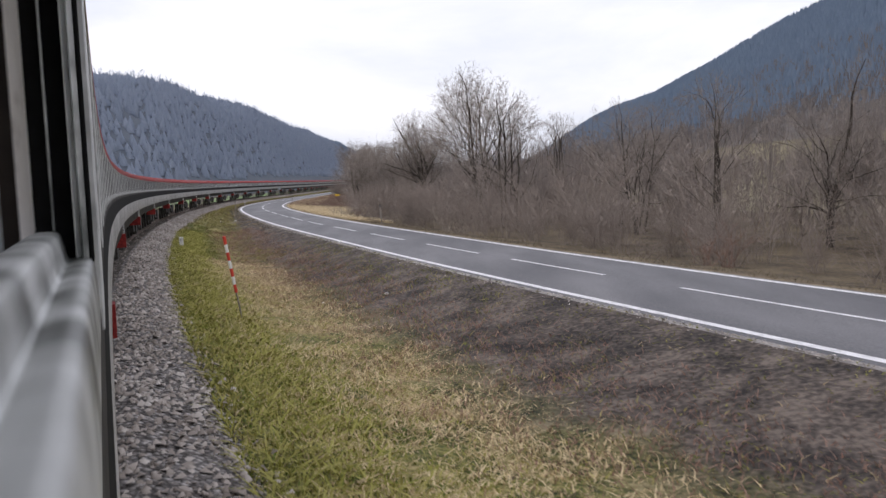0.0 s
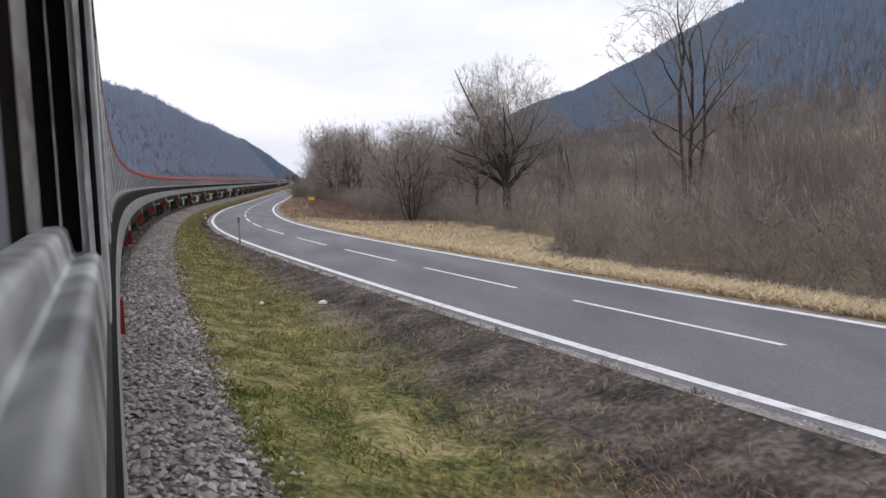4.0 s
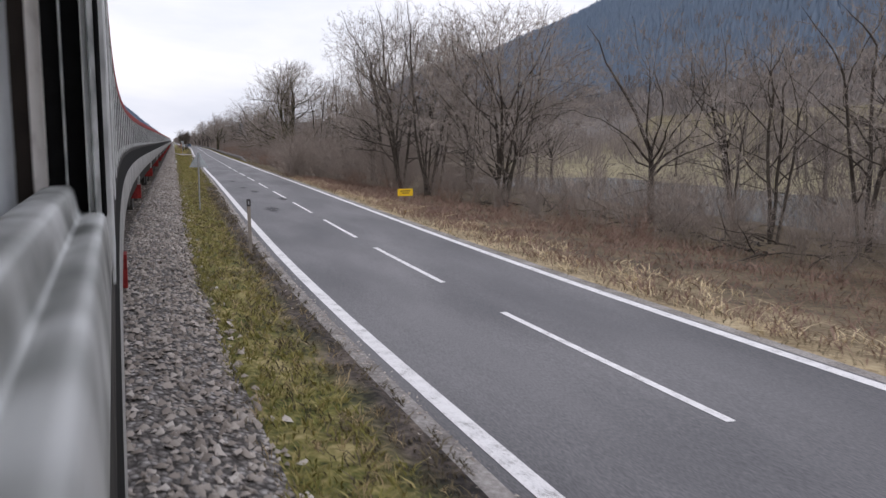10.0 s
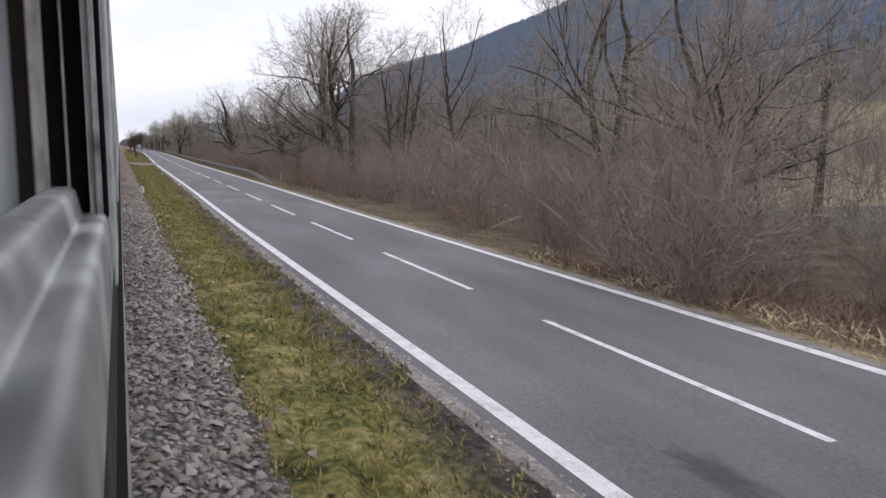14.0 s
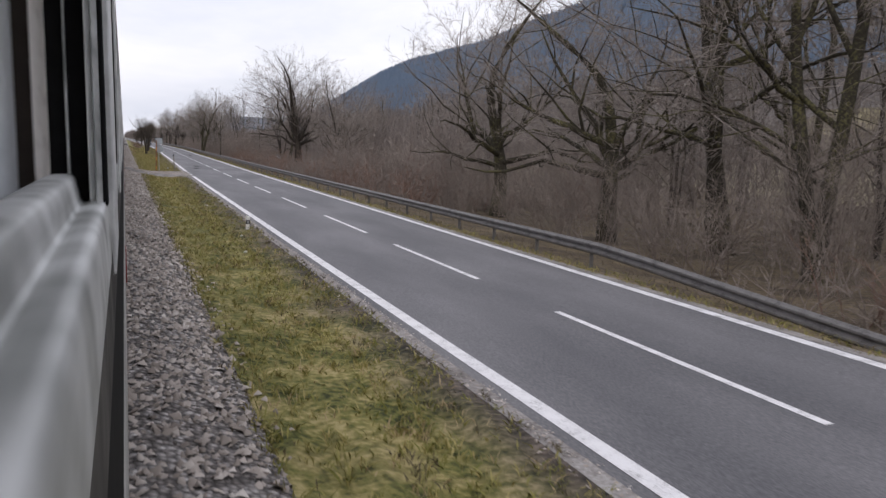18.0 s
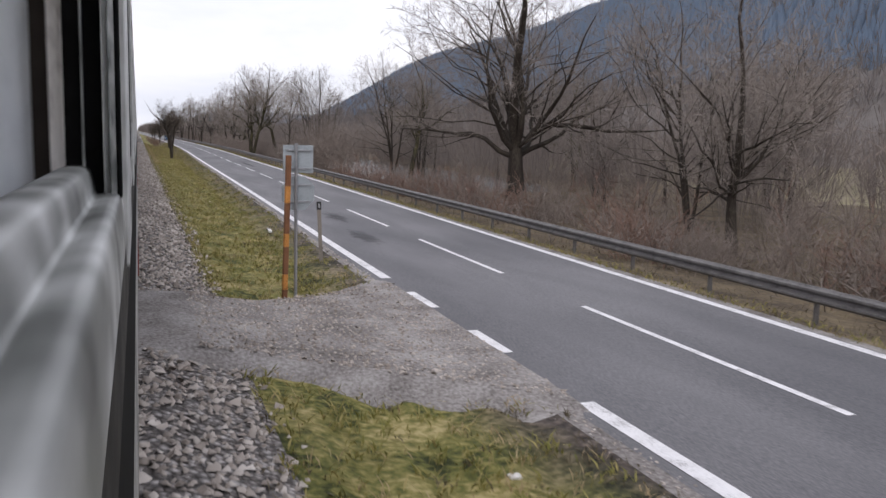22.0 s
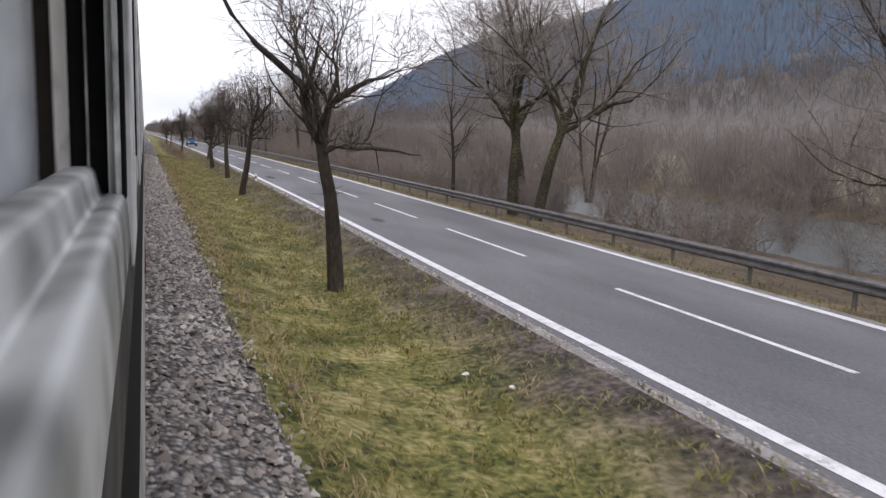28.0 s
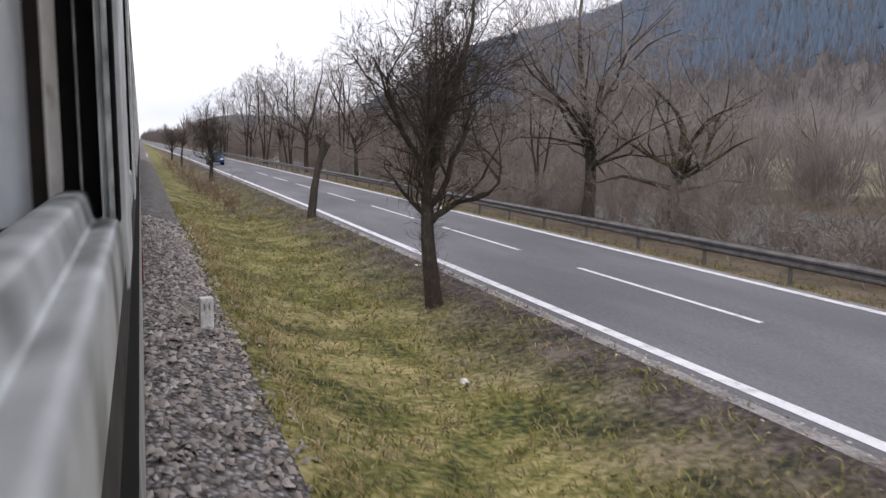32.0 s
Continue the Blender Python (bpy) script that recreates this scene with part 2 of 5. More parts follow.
def strip(name, ss, offs, zs, mats, **kw):
    """A ribbon along the line: offs and zs are functions of s or numbers, one for each edge."""
    n, k = len(ss), len(offs)
    cols = [place(ss, o(ss) if callable(o) else np.full(n, float(o))) for o in offs]
    hs = [z(ss) if callable(z) else np.full(n, float(z)) for z in zs]
    verts = [(cols[j][0][i], cols[j][1][i], hs[j][i]) for i in range(n) for j in range(k)]
    faces = [(i * k + j, i * k + j + 1, (i + 1) * k + j + 1, (i + 1) * k + j) for i in range(n - 1) for j in range(k - 1)]
    return mesh_object(name, verts, faces, mats, **kw)


# ---- ground: one sheet to the horizon ----
def river_depth(s, l):
    return 2.6 * hump(l - road(s), 12.0, 39.0, 5.0) * hump(s, 375, 800, 40) + 1.3 * hump(l - road(s), 24.0, 56.0, 4.0) * hump(s, 165, 262, 12)


gs = np.concatenate([np.arange(-700, -40, 30.0), np.arange(-40, 560, 1.2), np.arange(560, 1900, 20.0), [2300, 2900, 3800]])
fl = [-2600, -1500, -900, -500, -250, -120, -60, -30, -15, -10]
near = [-6.5, -5.0, -3.4, -1.6, 0.1, 0.5, 0.9, 1.25]
fr = [6, 9, 12, 15, 18, 21, 24, 28, 33, 40, 50, 70, 110, 160, 250, 400, 700, 1200, 2600]
verts, uvs, k = [], [], len(fl) + len(near) + 9 + 2 + 7 + len(fr)
mat_of = []
rnd = np.random.RandomState(3)
for s in gs:
    r = float(road(s))
    a, b = 1.25, max(r - HALF - 0.48, 1.6)
    ls = fl + near + [a + (b - a) * q / 9 for q in range(1, 10)] + [r - HALF - 0.19, r + HALF + 0.19] + [r + HALF + q for q in (0.6, 0.9, 1.5, 2.3, 3.3, 4.4, 5.2)] + [r + HALF + q for q in fr]
    ls = sorted(ls)
    z = level(np.full(k, s), np.array(ls)) - river_depth(np.full(k, s), np.array(ls))
    px, py = place(np.full(k, s), np.array(ls))
    for j in range(k):
        jit = 0.03 * rnd.randn() if len(fl) + len(near) <= j < len(fl) + len(near) + 8 or j > k - len(fr) - 5 else 0.0
        verts.append((px[j], py[j], z[j] + jit))
        uvs.append(((ls[j] - a) / (b - a) * float(np.interp(s, [60, 85, 225, 255, 380, 410], [1.3, 1.0, 1.0, 0.84, 0.84, 0.90])) if ls[j] < r else (ls[j] - r - HALF) / 12.0 + float(np.interp(s, [70, 95, 118, 140, 200, 225], [0.45, 0.0, 0.0, 0.25, 0.25, 0.5])), s / 10))
nf, nn = len(fl), len(near)
for j in range(k - 1):
    mat_of.append(0 if j < nf else 1 if j < nf + nn - 1 else 2 if j < nf + nn + 8 else 3 if j < nf + nn + 9 else 4 if j == nf + nn + 9 else 3 if j == nf + nn + 10 else 5 if j < nf + nn + 27 else 0)
faces, idx = [], []
for i in range(len(gs) - 1):
    for j in range(k - 1):
        faces.append((i * k + j, i * k + j + 1, (i + 1) * k + j + 1, (i + 1) * k + j))
        idx.append(mat_of[j])
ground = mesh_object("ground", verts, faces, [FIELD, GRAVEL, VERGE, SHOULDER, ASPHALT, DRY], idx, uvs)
tagged(ground, "winter valley floor with grass verges, gravel bed and meadow", "ground", kind="structure")

rs = np.concatenate([np.arange(-300, 560, 1.5), np.arange(560, 1380, 10.0)])
ob = strip("road", rs, [lambda s: road(s) - HALF - 0.27, lambda s: road(s) - HALF - 0.18, lambda s: road(s), lambda s: road(s) + HALF + 0.18, lambda s: road(s) + HALF + 0.27], [-0.026, 0.0, 0.03, 0.0, -0.026], ASPHALT)
tagged(ob, "worn grey asphalt country road", "road", kind="structure")
for name, c, w, a, b in (("edge_line_near", -HALF, 0.115, -300, 324.9), ("edge_line_gap", -HALF, 0.13, 327.2, 328.6), ("edge_line_gap", -HALF, 0.13, 330.4, 331.9), ("edge_line_beyond", -HALF, 0.115, 333.5, 1300), ("edge_line_far", HALF, 0.11, -300, 1300)):
    ss = np.concatenate([[a], rs[(rs > a) & (rs < b)], [b]])
    ob = strip(name, ss, [lambda s: road(s) + c - w, lambda s: road(s) + c + w], [0.0085, 0.0085], PAINT)
    tagged(ob, "solid white painted edge line on the asphalt", "road marking", kind="structure")
DASH = (-37.7, -27.9, -18.1, -8.3, 1.5, 11.2, 21.0, 30.2, 39.9, 49.5, 59.0, 68.1, 77.0, 85.9, 95.0, 104.6, 113.4, 122.1, 130.9, 140.7, 150.9, 160.4, 169.2, 178.6, 187.9, 197.6, 207.6, 217.0, 226.5, 236.0, 245.5, 255.4,
        265.7, 275.5, 284.7, 294.6, 304.5, 313.8, 323.6, 333.5, 343.1, 353.2, 362.3, 371.8, 381.9, 392.0, 401.7, 411.3, 422.0, 431.6, 441.0, 451.7, 461.9, 471.6, 481.1, 490.5, 499.9, 509.3, 518.7, 528.1)
for s0 in DASH:
    ss = np.linspace(s0, s0 + 6.2, 8)
    ob = strip("centre_dash", ss, [lambda s: road(s) - 0.065, lambda s: road(s) + 0.065], [0.036, 0.036], PAINT)
    tagged(ob, "white painted dash of the road's centre line", "road marking", "centre line dashes")


# ---- hills ----
def hill(name, crest, foot_near, foot_far, label, seed, open_to=0.0, power=1.25, leafy=0.0):
    """A wooded ridge: crest rows (s, l, height); it falls to both feet."""
    n, k = 140, 36
    s0, s1 = crest[0][0], crest[-1][0]
    verts = []
    noise.seed_set(seed)
    for i in range(n):
        s = s0 + (s1 - s0) * i / (n - 1)
        cl = float(np.interp(s, [c[0] for c in crest], [c[1] for c in crest]))
        ch = float(np.interp(s, [c[0] for c in crest], [c[2] for c in crest]))
        a, b = cl + foot_near, cl + foot_far
        for j in range(k):
            u = j / (k - 1)
            l = a + (b - a) * u
            f = (l - a) / (cl - a) if u < (cl - a) / (b - a) else (b - l) / (b - cl)
            z = ch * math.sin(min(1, f) * math.pi / 2) ** power + noise.noise((s / 130, l / 130, seed)) * 5 * f + noise.noise((s / 45, l / 45, seed)) * 2 * f
            verts.append((l, s, z - 2.0))
    faces = [(i * k + j, i * k + j + 1, (i + 1) * k + j + 1, (i + 1) * k + j) for i in range(n - 1) for j in range(k - 1)]
    idx = [1 if j / (k - 1) < open_to and s0 + (s1 - s0) * i / (n - 1) < 430 else 2 if j / (k - 1) < leafy else 0 for i in range(n - 1) for j in range(k - 1)]
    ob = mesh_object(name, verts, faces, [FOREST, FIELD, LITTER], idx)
    tagged(ob, label, "hill", kind="structure")
    return np.array(verts).reshape(n, k, 3)


hill_right = hill("hill_right", ((-500, 430, 150), (300, 420, 150), (770, 420, 139), (850, 420, 132), (980, 420, 121), (1100, 420, 113), (1200, 420, 117), (1300, 420, 117), (1350, 420, 112), (1400, 420, 101), (1450, 420, 86), (1500, 420, 71), (1550, 420, 57), (1610, 420, 43), (1700, 415, 26), (1850, 410, 4)), -270, 500,
                  "steep mountain ridge covered in dark winter forest", 4, 0.055, 1.6, 0.17)
hill_left = hill("hill_left", ((200, -110, 28), (300, -92, 46), (400, -90, 52), (600, -90, 58), (900, -90, 60), (1300, -90, 60), (1800, -90, 58), (2300, -75, 40), (2600, -60, 2)), 62, -400,
                 "wooded hillside of bare winter forest", 9)
hill_far = hill("hill_far", ((2100, 250, 6), (2500, 260, 60), (3400, 300, 80), (3700, 320, 4)), -220, 600, "distant wooded hill, blue-grey from painted haze", 21)

# ---- the train: coaches standing all along the track, windows beside the camera's line fitted to its view ----
WHITE = material("grimy_white_paint", ((0.34, (0.20, 0.195, 0.185)), (0.47, (0.40, 0.395, 0.38)), (0.66, (0.66, 0.655, 0.64))), 1.4, 14, 0.6, 0.15, spec=0.3, dist=0.004, stretch=(1, 1, 0.35))
SCARLET = material("red_coach_paint", ((0.36, (0.12, 0.018, 0.018)), (0.5, (0.27, 0.032, 0.030)), (0.64, (0.42, 0.05, 0.045))), 1.4, 14, 0.7, 0.15, spec=0.15, dist=0.004)
GRIME = material("underframe_grime", ((0.36, (0.018, 0.016, 0.015)), (0.5, (0.05, 0.046, 0.042)), (0.64, (0.10, 0.093, 0.085))), 2.0, 18, 0.8, 0.4)
BROWN = material("brown_window_seal", ((0.3, (0.028, 0.020, 0.016)), (0.7, (0.055, 0.042, 0.035))), 4, 40, 0.6, 0.2, dist=0.003)
DULL = material("dull_grey_trim", ((0.40, (0.16, 0.17, 0.165)), (0.5, (0.42, 0.43, 0.42)), (0.60, (0.66, 0.67, 0.66))), 5, 26, 0.5, 0.25, spec=0.5, dist=0.003)
# real grey on the trim; on posts it stands in for sky beyond
PILLAR = material("grey_pillar_paint", ((0.38, (0.40, 0.405, 0.40)), (0.5, (0.64, 0.645, 0.64)), (0.62, (0.80, 0.805, 0.80))), 3, 20, 0.5, 0.2, spec=0.4, dist=0.003)
# the camera passes a bay each 0.1 s, so jambs recur in view
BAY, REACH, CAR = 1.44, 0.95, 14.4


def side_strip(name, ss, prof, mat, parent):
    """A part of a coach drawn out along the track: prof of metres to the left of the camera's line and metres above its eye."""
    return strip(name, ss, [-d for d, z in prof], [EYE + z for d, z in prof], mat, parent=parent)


def bars(name, s0, boxes, mats, parent, slant=0.0):
    """Upright bars in one mesh: boxes of (left from, left to, ahead from, ahead to, bottom, top, material's place);
    slant draws the inner edge of the face back to catch outside light.
    """
    verts, faces, idx = [], [], []
    for d0, d1, f0, f1, z0, z1, m in boxes:
        n = len(verts)
        e = min(0.0015, (d1 - d0) * 0.3)
        ring = ((d0, f0 + e), (d0 + e, f0), (d1 - e, f0 - slant), (d1, f0 + e - slant), (d1, f1), (d0, f1))
        for z in (z0, z1):
            for d, f in ring:
                x, y = place(s0 + f, -d)
                verts.append((float(x), float(y), EYE + z))
        k = len(ring)
        faces += [(n + j, n + (j + 1) % k, n + k + (j + 1) % k, n + k + j) for j in range(k)] + [tuple(n + j for j in range(k))[::-1], tuple(n + k + j for j in range(k))]
        idx += [m] * (k + 2)
    return mesh_object(name, verts, faces, mats, idx, smooth=False, parent=parent)


# ledge profiles taken from the view, drawn out along the camera's line
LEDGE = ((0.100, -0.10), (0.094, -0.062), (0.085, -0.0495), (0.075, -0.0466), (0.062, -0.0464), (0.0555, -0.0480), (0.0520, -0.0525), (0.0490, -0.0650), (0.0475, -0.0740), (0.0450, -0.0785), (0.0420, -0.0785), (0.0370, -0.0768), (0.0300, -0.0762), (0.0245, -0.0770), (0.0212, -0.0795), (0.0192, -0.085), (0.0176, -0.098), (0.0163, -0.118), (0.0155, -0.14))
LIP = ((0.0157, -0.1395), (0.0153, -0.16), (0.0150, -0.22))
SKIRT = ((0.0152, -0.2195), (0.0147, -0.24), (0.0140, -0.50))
# post bars placed and sized to fit the camera's view
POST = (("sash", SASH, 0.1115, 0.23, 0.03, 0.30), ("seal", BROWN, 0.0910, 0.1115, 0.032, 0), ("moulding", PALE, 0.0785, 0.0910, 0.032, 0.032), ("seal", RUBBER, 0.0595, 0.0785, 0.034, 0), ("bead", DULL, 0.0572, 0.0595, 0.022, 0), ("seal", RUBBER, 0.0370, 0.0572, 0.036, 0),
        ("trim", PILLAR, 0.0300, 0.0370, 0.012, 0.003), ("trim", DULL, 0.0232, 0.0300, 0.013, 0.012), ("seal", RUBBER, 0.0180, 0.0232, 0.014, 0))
ROOF = ((0.0112, 0.42), (0.0125, 0.50), (0.06, 0.58), (0.20, 0.66), (0.55, 0.76), (1.10, 0.83), (1.68, 0.85), (2.26, 0.83), (2.80, 0.76), (3.16, 0.66), (3.30, 0.58), (3.34, 0.42))
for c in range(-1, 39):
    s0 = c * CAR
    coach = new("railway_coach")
    tagged(coach, "red and white stand-in railway coach with open grey-framed windows", "train", "coaches of the train")
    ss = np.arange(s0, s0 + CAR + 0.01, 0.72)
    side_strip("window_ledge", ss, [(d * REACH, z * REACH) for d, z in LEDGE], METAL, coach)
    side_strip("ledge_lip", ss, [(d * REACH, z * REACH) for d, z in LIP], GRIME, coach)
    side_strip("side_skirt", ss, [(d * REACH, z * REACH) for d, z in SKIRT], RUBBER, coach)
    side_strip("side_panel", ss, ((0.0133, -0.474), (0.0126, -0.48), (0.0128, -0.86), (0.04, -0.92)), WHITE, coach)
    side_strip("underframe", ss, ((0.04, -0.92), (0.10, -0.95), (0.11, -1.24), (0.35, -1.30), (3.0, -1.30), (3.24, -0.80)), GRIME, coach)
    side_strip("cornice", ss, ((0.22, 0.40), (0.0116, 0.40), (0.0112, 0.42)), WHITE, coach)
    side_strip("roof", ss, ROOF, SCARLET, coach)
    side_strip("far_side", ss, ((3.34, -0.16), (3.34, -0.70), (3.24, -0.80)), WHITE, coach)
    side_strip("far_cornice", ss, ((3.34, 0.40), (3.34, 0.42)), WHITE, coach)
    # unseen white panel added to bounce light onto the window posts
    side_strip("ceiling_panel", ss, ((0.05, 0.44), (0.8, 0.52), (1.68, 0.56), (2.5, 0.52), (3.30, 0.44)), WHITE, coach)
    # one coach per second of travel keeps the beam in the same view position
    bars("buffer_beam", s0, ((0.012, 0.50, 9.2, 9.5, -1.56, -1.20, 0),), [SCARLET], coach)
    for f in (9.6, 10.15):
        bars("step_hanger", s0, ((0.06, 0.30, f, f + 0.15, -1.55, -0.80, 0),), [DULL], coach)
    for f in (2.2, 12.6):
        bogie = bars("bogie", s0, ((0.42, 0.60, f - 1.5, f + 1.5, -1.95, -1.60, 0), (0.36, 0.60, f - 0.5, f + 0.5, -2.10, -1.45, 0)), [GRIME], coach)
        for g in (-0.95, 0.95):
            ring = [(0.46 * math.cos(q * math.pi / 12), 0.46 * math.sin(q * math.pi / 12)) for q in range(24)]
            pts = [(*map(float, place(s0 + f + g + u, -e)), EYE - 2.01 + w) for e in (0.90, 1.02) for u, w in ring]
            wheel = mesh_object("wheel", pts, [tuple(range(24)), tuple(range(47, 23, -1))] + [(q, 24 + q, 24 + (q + 1) % 24, (q + 1) % 24) for q in range(24)], [GRIME], smooth=False, parent=bogie)
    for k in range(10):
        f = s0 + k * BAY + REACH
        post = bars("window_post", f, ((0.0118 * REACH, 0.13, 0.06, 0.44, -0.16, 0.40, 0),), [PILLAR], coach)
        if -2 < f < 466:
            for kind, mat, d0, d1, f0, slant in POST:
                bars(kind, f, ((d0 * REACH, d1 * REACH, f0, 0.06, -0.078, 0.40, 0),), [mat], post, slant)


# ---- plants ----
def islands(name, ramp, rough=0.9, grain=0.35, own=0.4, thin=False):
    """A material whose colour varies from piece to piece of one mesh and from object to object, with a little grain."""
    m = bpy.data.materials.new(name)
    m.use_nodes = True
    t = m.node_tree
    b = t.nodes["Principled BSDF"]
    b.inputs["Roughness"].default_value, b.inputs["Specular IOR Level"].default_value = rough, 0.2
    g, o, n, c = t.nodes.new("ShaderNodeNewGeometry"), t.nodes.new("ShaderNodeObjectInfo"), t.nodes.new("ShaderNodeTexNoise"), t.nodes.new("ShaderNodeTexCoord")
    n.inputs["Scale"].default_value, n.inputs["Detail"].default_value = grain, 4.0
    a, d, r = t.nodes.new("ShaderNodeMath"), t.nodes.new("ShaderNodeMath"), t.nodes.new("ShaderNodeValToRGB")
    a.operation = d.operation = "MULTIPLY_ADD"
    a.inputs[1].default_value, d.inputs[1].default_value = own, 0.25
    f = t.nodes.new("ShaderNodeMath")
    f.operation, f.inputs[1].default_value = "MULTIPLY", 0.95 - own
    e = r.color_ramp.elements
    while len(e) < len(ramp):
        e.new(0.5)
    for el, (p, col) in zip(e, ramp):
        el.position, el.color = p, (*col, 1)
    t.links.new(c.outputs["Object"], n.inputs["Vector"])
    t.links.new(n.outputs["Fac"], f.inputs[0])
    t.links.new(f.outputs[0], a.inputs[2])
    t.links.new(g.outputs["Random Per Island"], a.inputs[0])
    t.links.new(o.outputs["Random"], d.inputs[0])
    t.links.new(a.outputs[0], d.inputs[2])
    t.links.new(d.outputs[0], r.inputs["Fac"])
    t.links.new(r.outputs["Color"], b.inputs["Base Color"])
    if thin:
        w, x = t.nodes.new("ShaderNodeBsdfTranslucent"), t.nodes.new("ShaderNodeMixShader")
        t.links.new(r.outputs["Color"], w.inputs["Color"])
        x.inputs[0].default_value = 0.5
        t.links.new(b.outputs[0], x.inputs[1])
        t.links.new(w.outputs[0], x.inputs[2])
        t.links.new(x.outputs[0], t.nodes["Material Output"].inputs["Surface"])
    return m


BARK = material("bark", ((0.3, (0.022, 0.018, 0.015)), (0.5, (0.050, 0.041, 0.034)), (0.68, (0.10, 0.088, 0.070))), 1.5, 18, 0.95, 0.9, dist=0.03, stretch=(1, 1, 0.3))
MOSSY = material("mossy_bark", ((0.3, (0.018, 0.016, 0.012)), (0.5, (0.046, 0.040, 0.028)), (0.6, (0.12, 0.112, 0.050)), (0.72, (0.18, 0.17, 0.080))), 0.8, 14, 0.95, 0.9, dist=0.03)
TWIG = islands("twigs", ((0.2, (0.15, 0.13, 0.116)), (0.6, (0.275, 0.24, 0.215)), (0.95, (0.39, 0.342, 0.306))))
SCRUB = islands("scrub_twigs", ((0.2, (0.150, 0.126, 0.111)), (0.6, (0.24, 0.203, 0.178)), (0.95, (0.33, 0.28, 0.245))))
DARK = islands("dark_twigs", ((0.2, (0.045, 0.037, 0.030)), (0.6, (0.085, 0.070, 0.058)), (0.95, (0.15, 0.125, 0.10))))
RED = islands("red_stems", ((0.2, (0.13, 0.082, 0.065)), (0.6, (0.215, 0.142, 0.115)), (0.95, (0.31, 0.215, 0.17))))


class Tubes:
    """Collects tapered tubes and thin blades for one mesh."""

    def __init__(self):
        self.v, self.f = [], []

    def tube(self, pts, r0, r1, sides):
        base, n = len(self.v), len(pts)
        for i, p in enumerate(pts):
            d = (pts[min(i + 1, n - 1)] - pts[max(i - 1, 0)]).normalized()
            a = d.orthogonal().normalized()
            b = d.cross(a)
            r = r0 + (r1 - r0) * i / (n - 1)
            for k in range(sides):
                w = 2 * math.pi * k / sides
                self.v.append(p + (a * math.cos(w) + b * math.sin(w)) * r)
        for i in range(n - 1):
            for k in range(sides):
                q = base + i * sides
                self.f.append((q + k, q + (k + 1) % sides, q + sides + (k + 1) % sides, q + sides + k))

    def blade(self, p, d, length, width):
        s = d.cross(Vector((random.gauss(0, 1), random.gauss(0, 1), random.gauss(0, 1)))).normalized() * width
        i = len(self.v)
        self.v += [p - s, p + s, p + d * length + Vector((0, 0, 0.06 * length))]
        self.f.append((i, i + 1, i + 2))

    def kite(self, p, q, width):
        """A thin twig from p to q, widest at a third of its length."""
        d = q - p
        s = d.cross(Vector((random.gauss(0, 1), random.gauss(0, 1), random.gauss(0, 1)))).normalized() * width
        i = len(self.v)
        m = p + d * 0.3
        self.v += [p, m - s, q, m + s]
        self.f.append((i, i + 1, i + 2, i + 3))

    def ribbon(self, pts, width):
        """A thin branch along pts, tapering to its end."""
        s = (pts[1] - pts[0]).cross(Vector((random.gauss(0, 1), random.gauss(0, 1), random.gauss(0, 1)))).normalized() * width
        i, n = len(self.v), len(pts)
        for k, p in enumerate(pts):
            f = 1 - 0.75 * k / (n - 1)
            self.v += [p - s * f, p + s * f]
        self.f += [(i + 2 * k, i + 2 * k + 1, i + 2 * k + 3, i + 2 * k + 2) for k in range(n - 1)]

    def mesh(self, name, mat):
        me = bpy.data.meshes.new(name)
        me.from_pydata(self.v, [], self.f)
        me.materials.append(mat)
        me.polygons.foreach_set("use_smooth", np.ones(len(me.polygons), dtype=bool))
        return me


def bent(p, d, length, n, wild, lift):
    """A crooked line from p towards d."""
    pts, d = [p.copy()], d.normalized()
    for _ in range(n):
        d = (d + Vector((random.gauss(0, wild), random.gauss(0, wild), random.gauss(0, wild) + lift))).normalized()
        pts.append(pts[-1] + d * (length / n))
    return pts, d


def off(d, angle):
    """d turned by about that angle to a random side."""
    a = d.orthogonal().normalized()
    a.rotate(Matrix.Rotation(random.uniform(0, 6.283), 3, d))
    return (d * math.cos(angle) + a * math.sin(angle)).normalized()


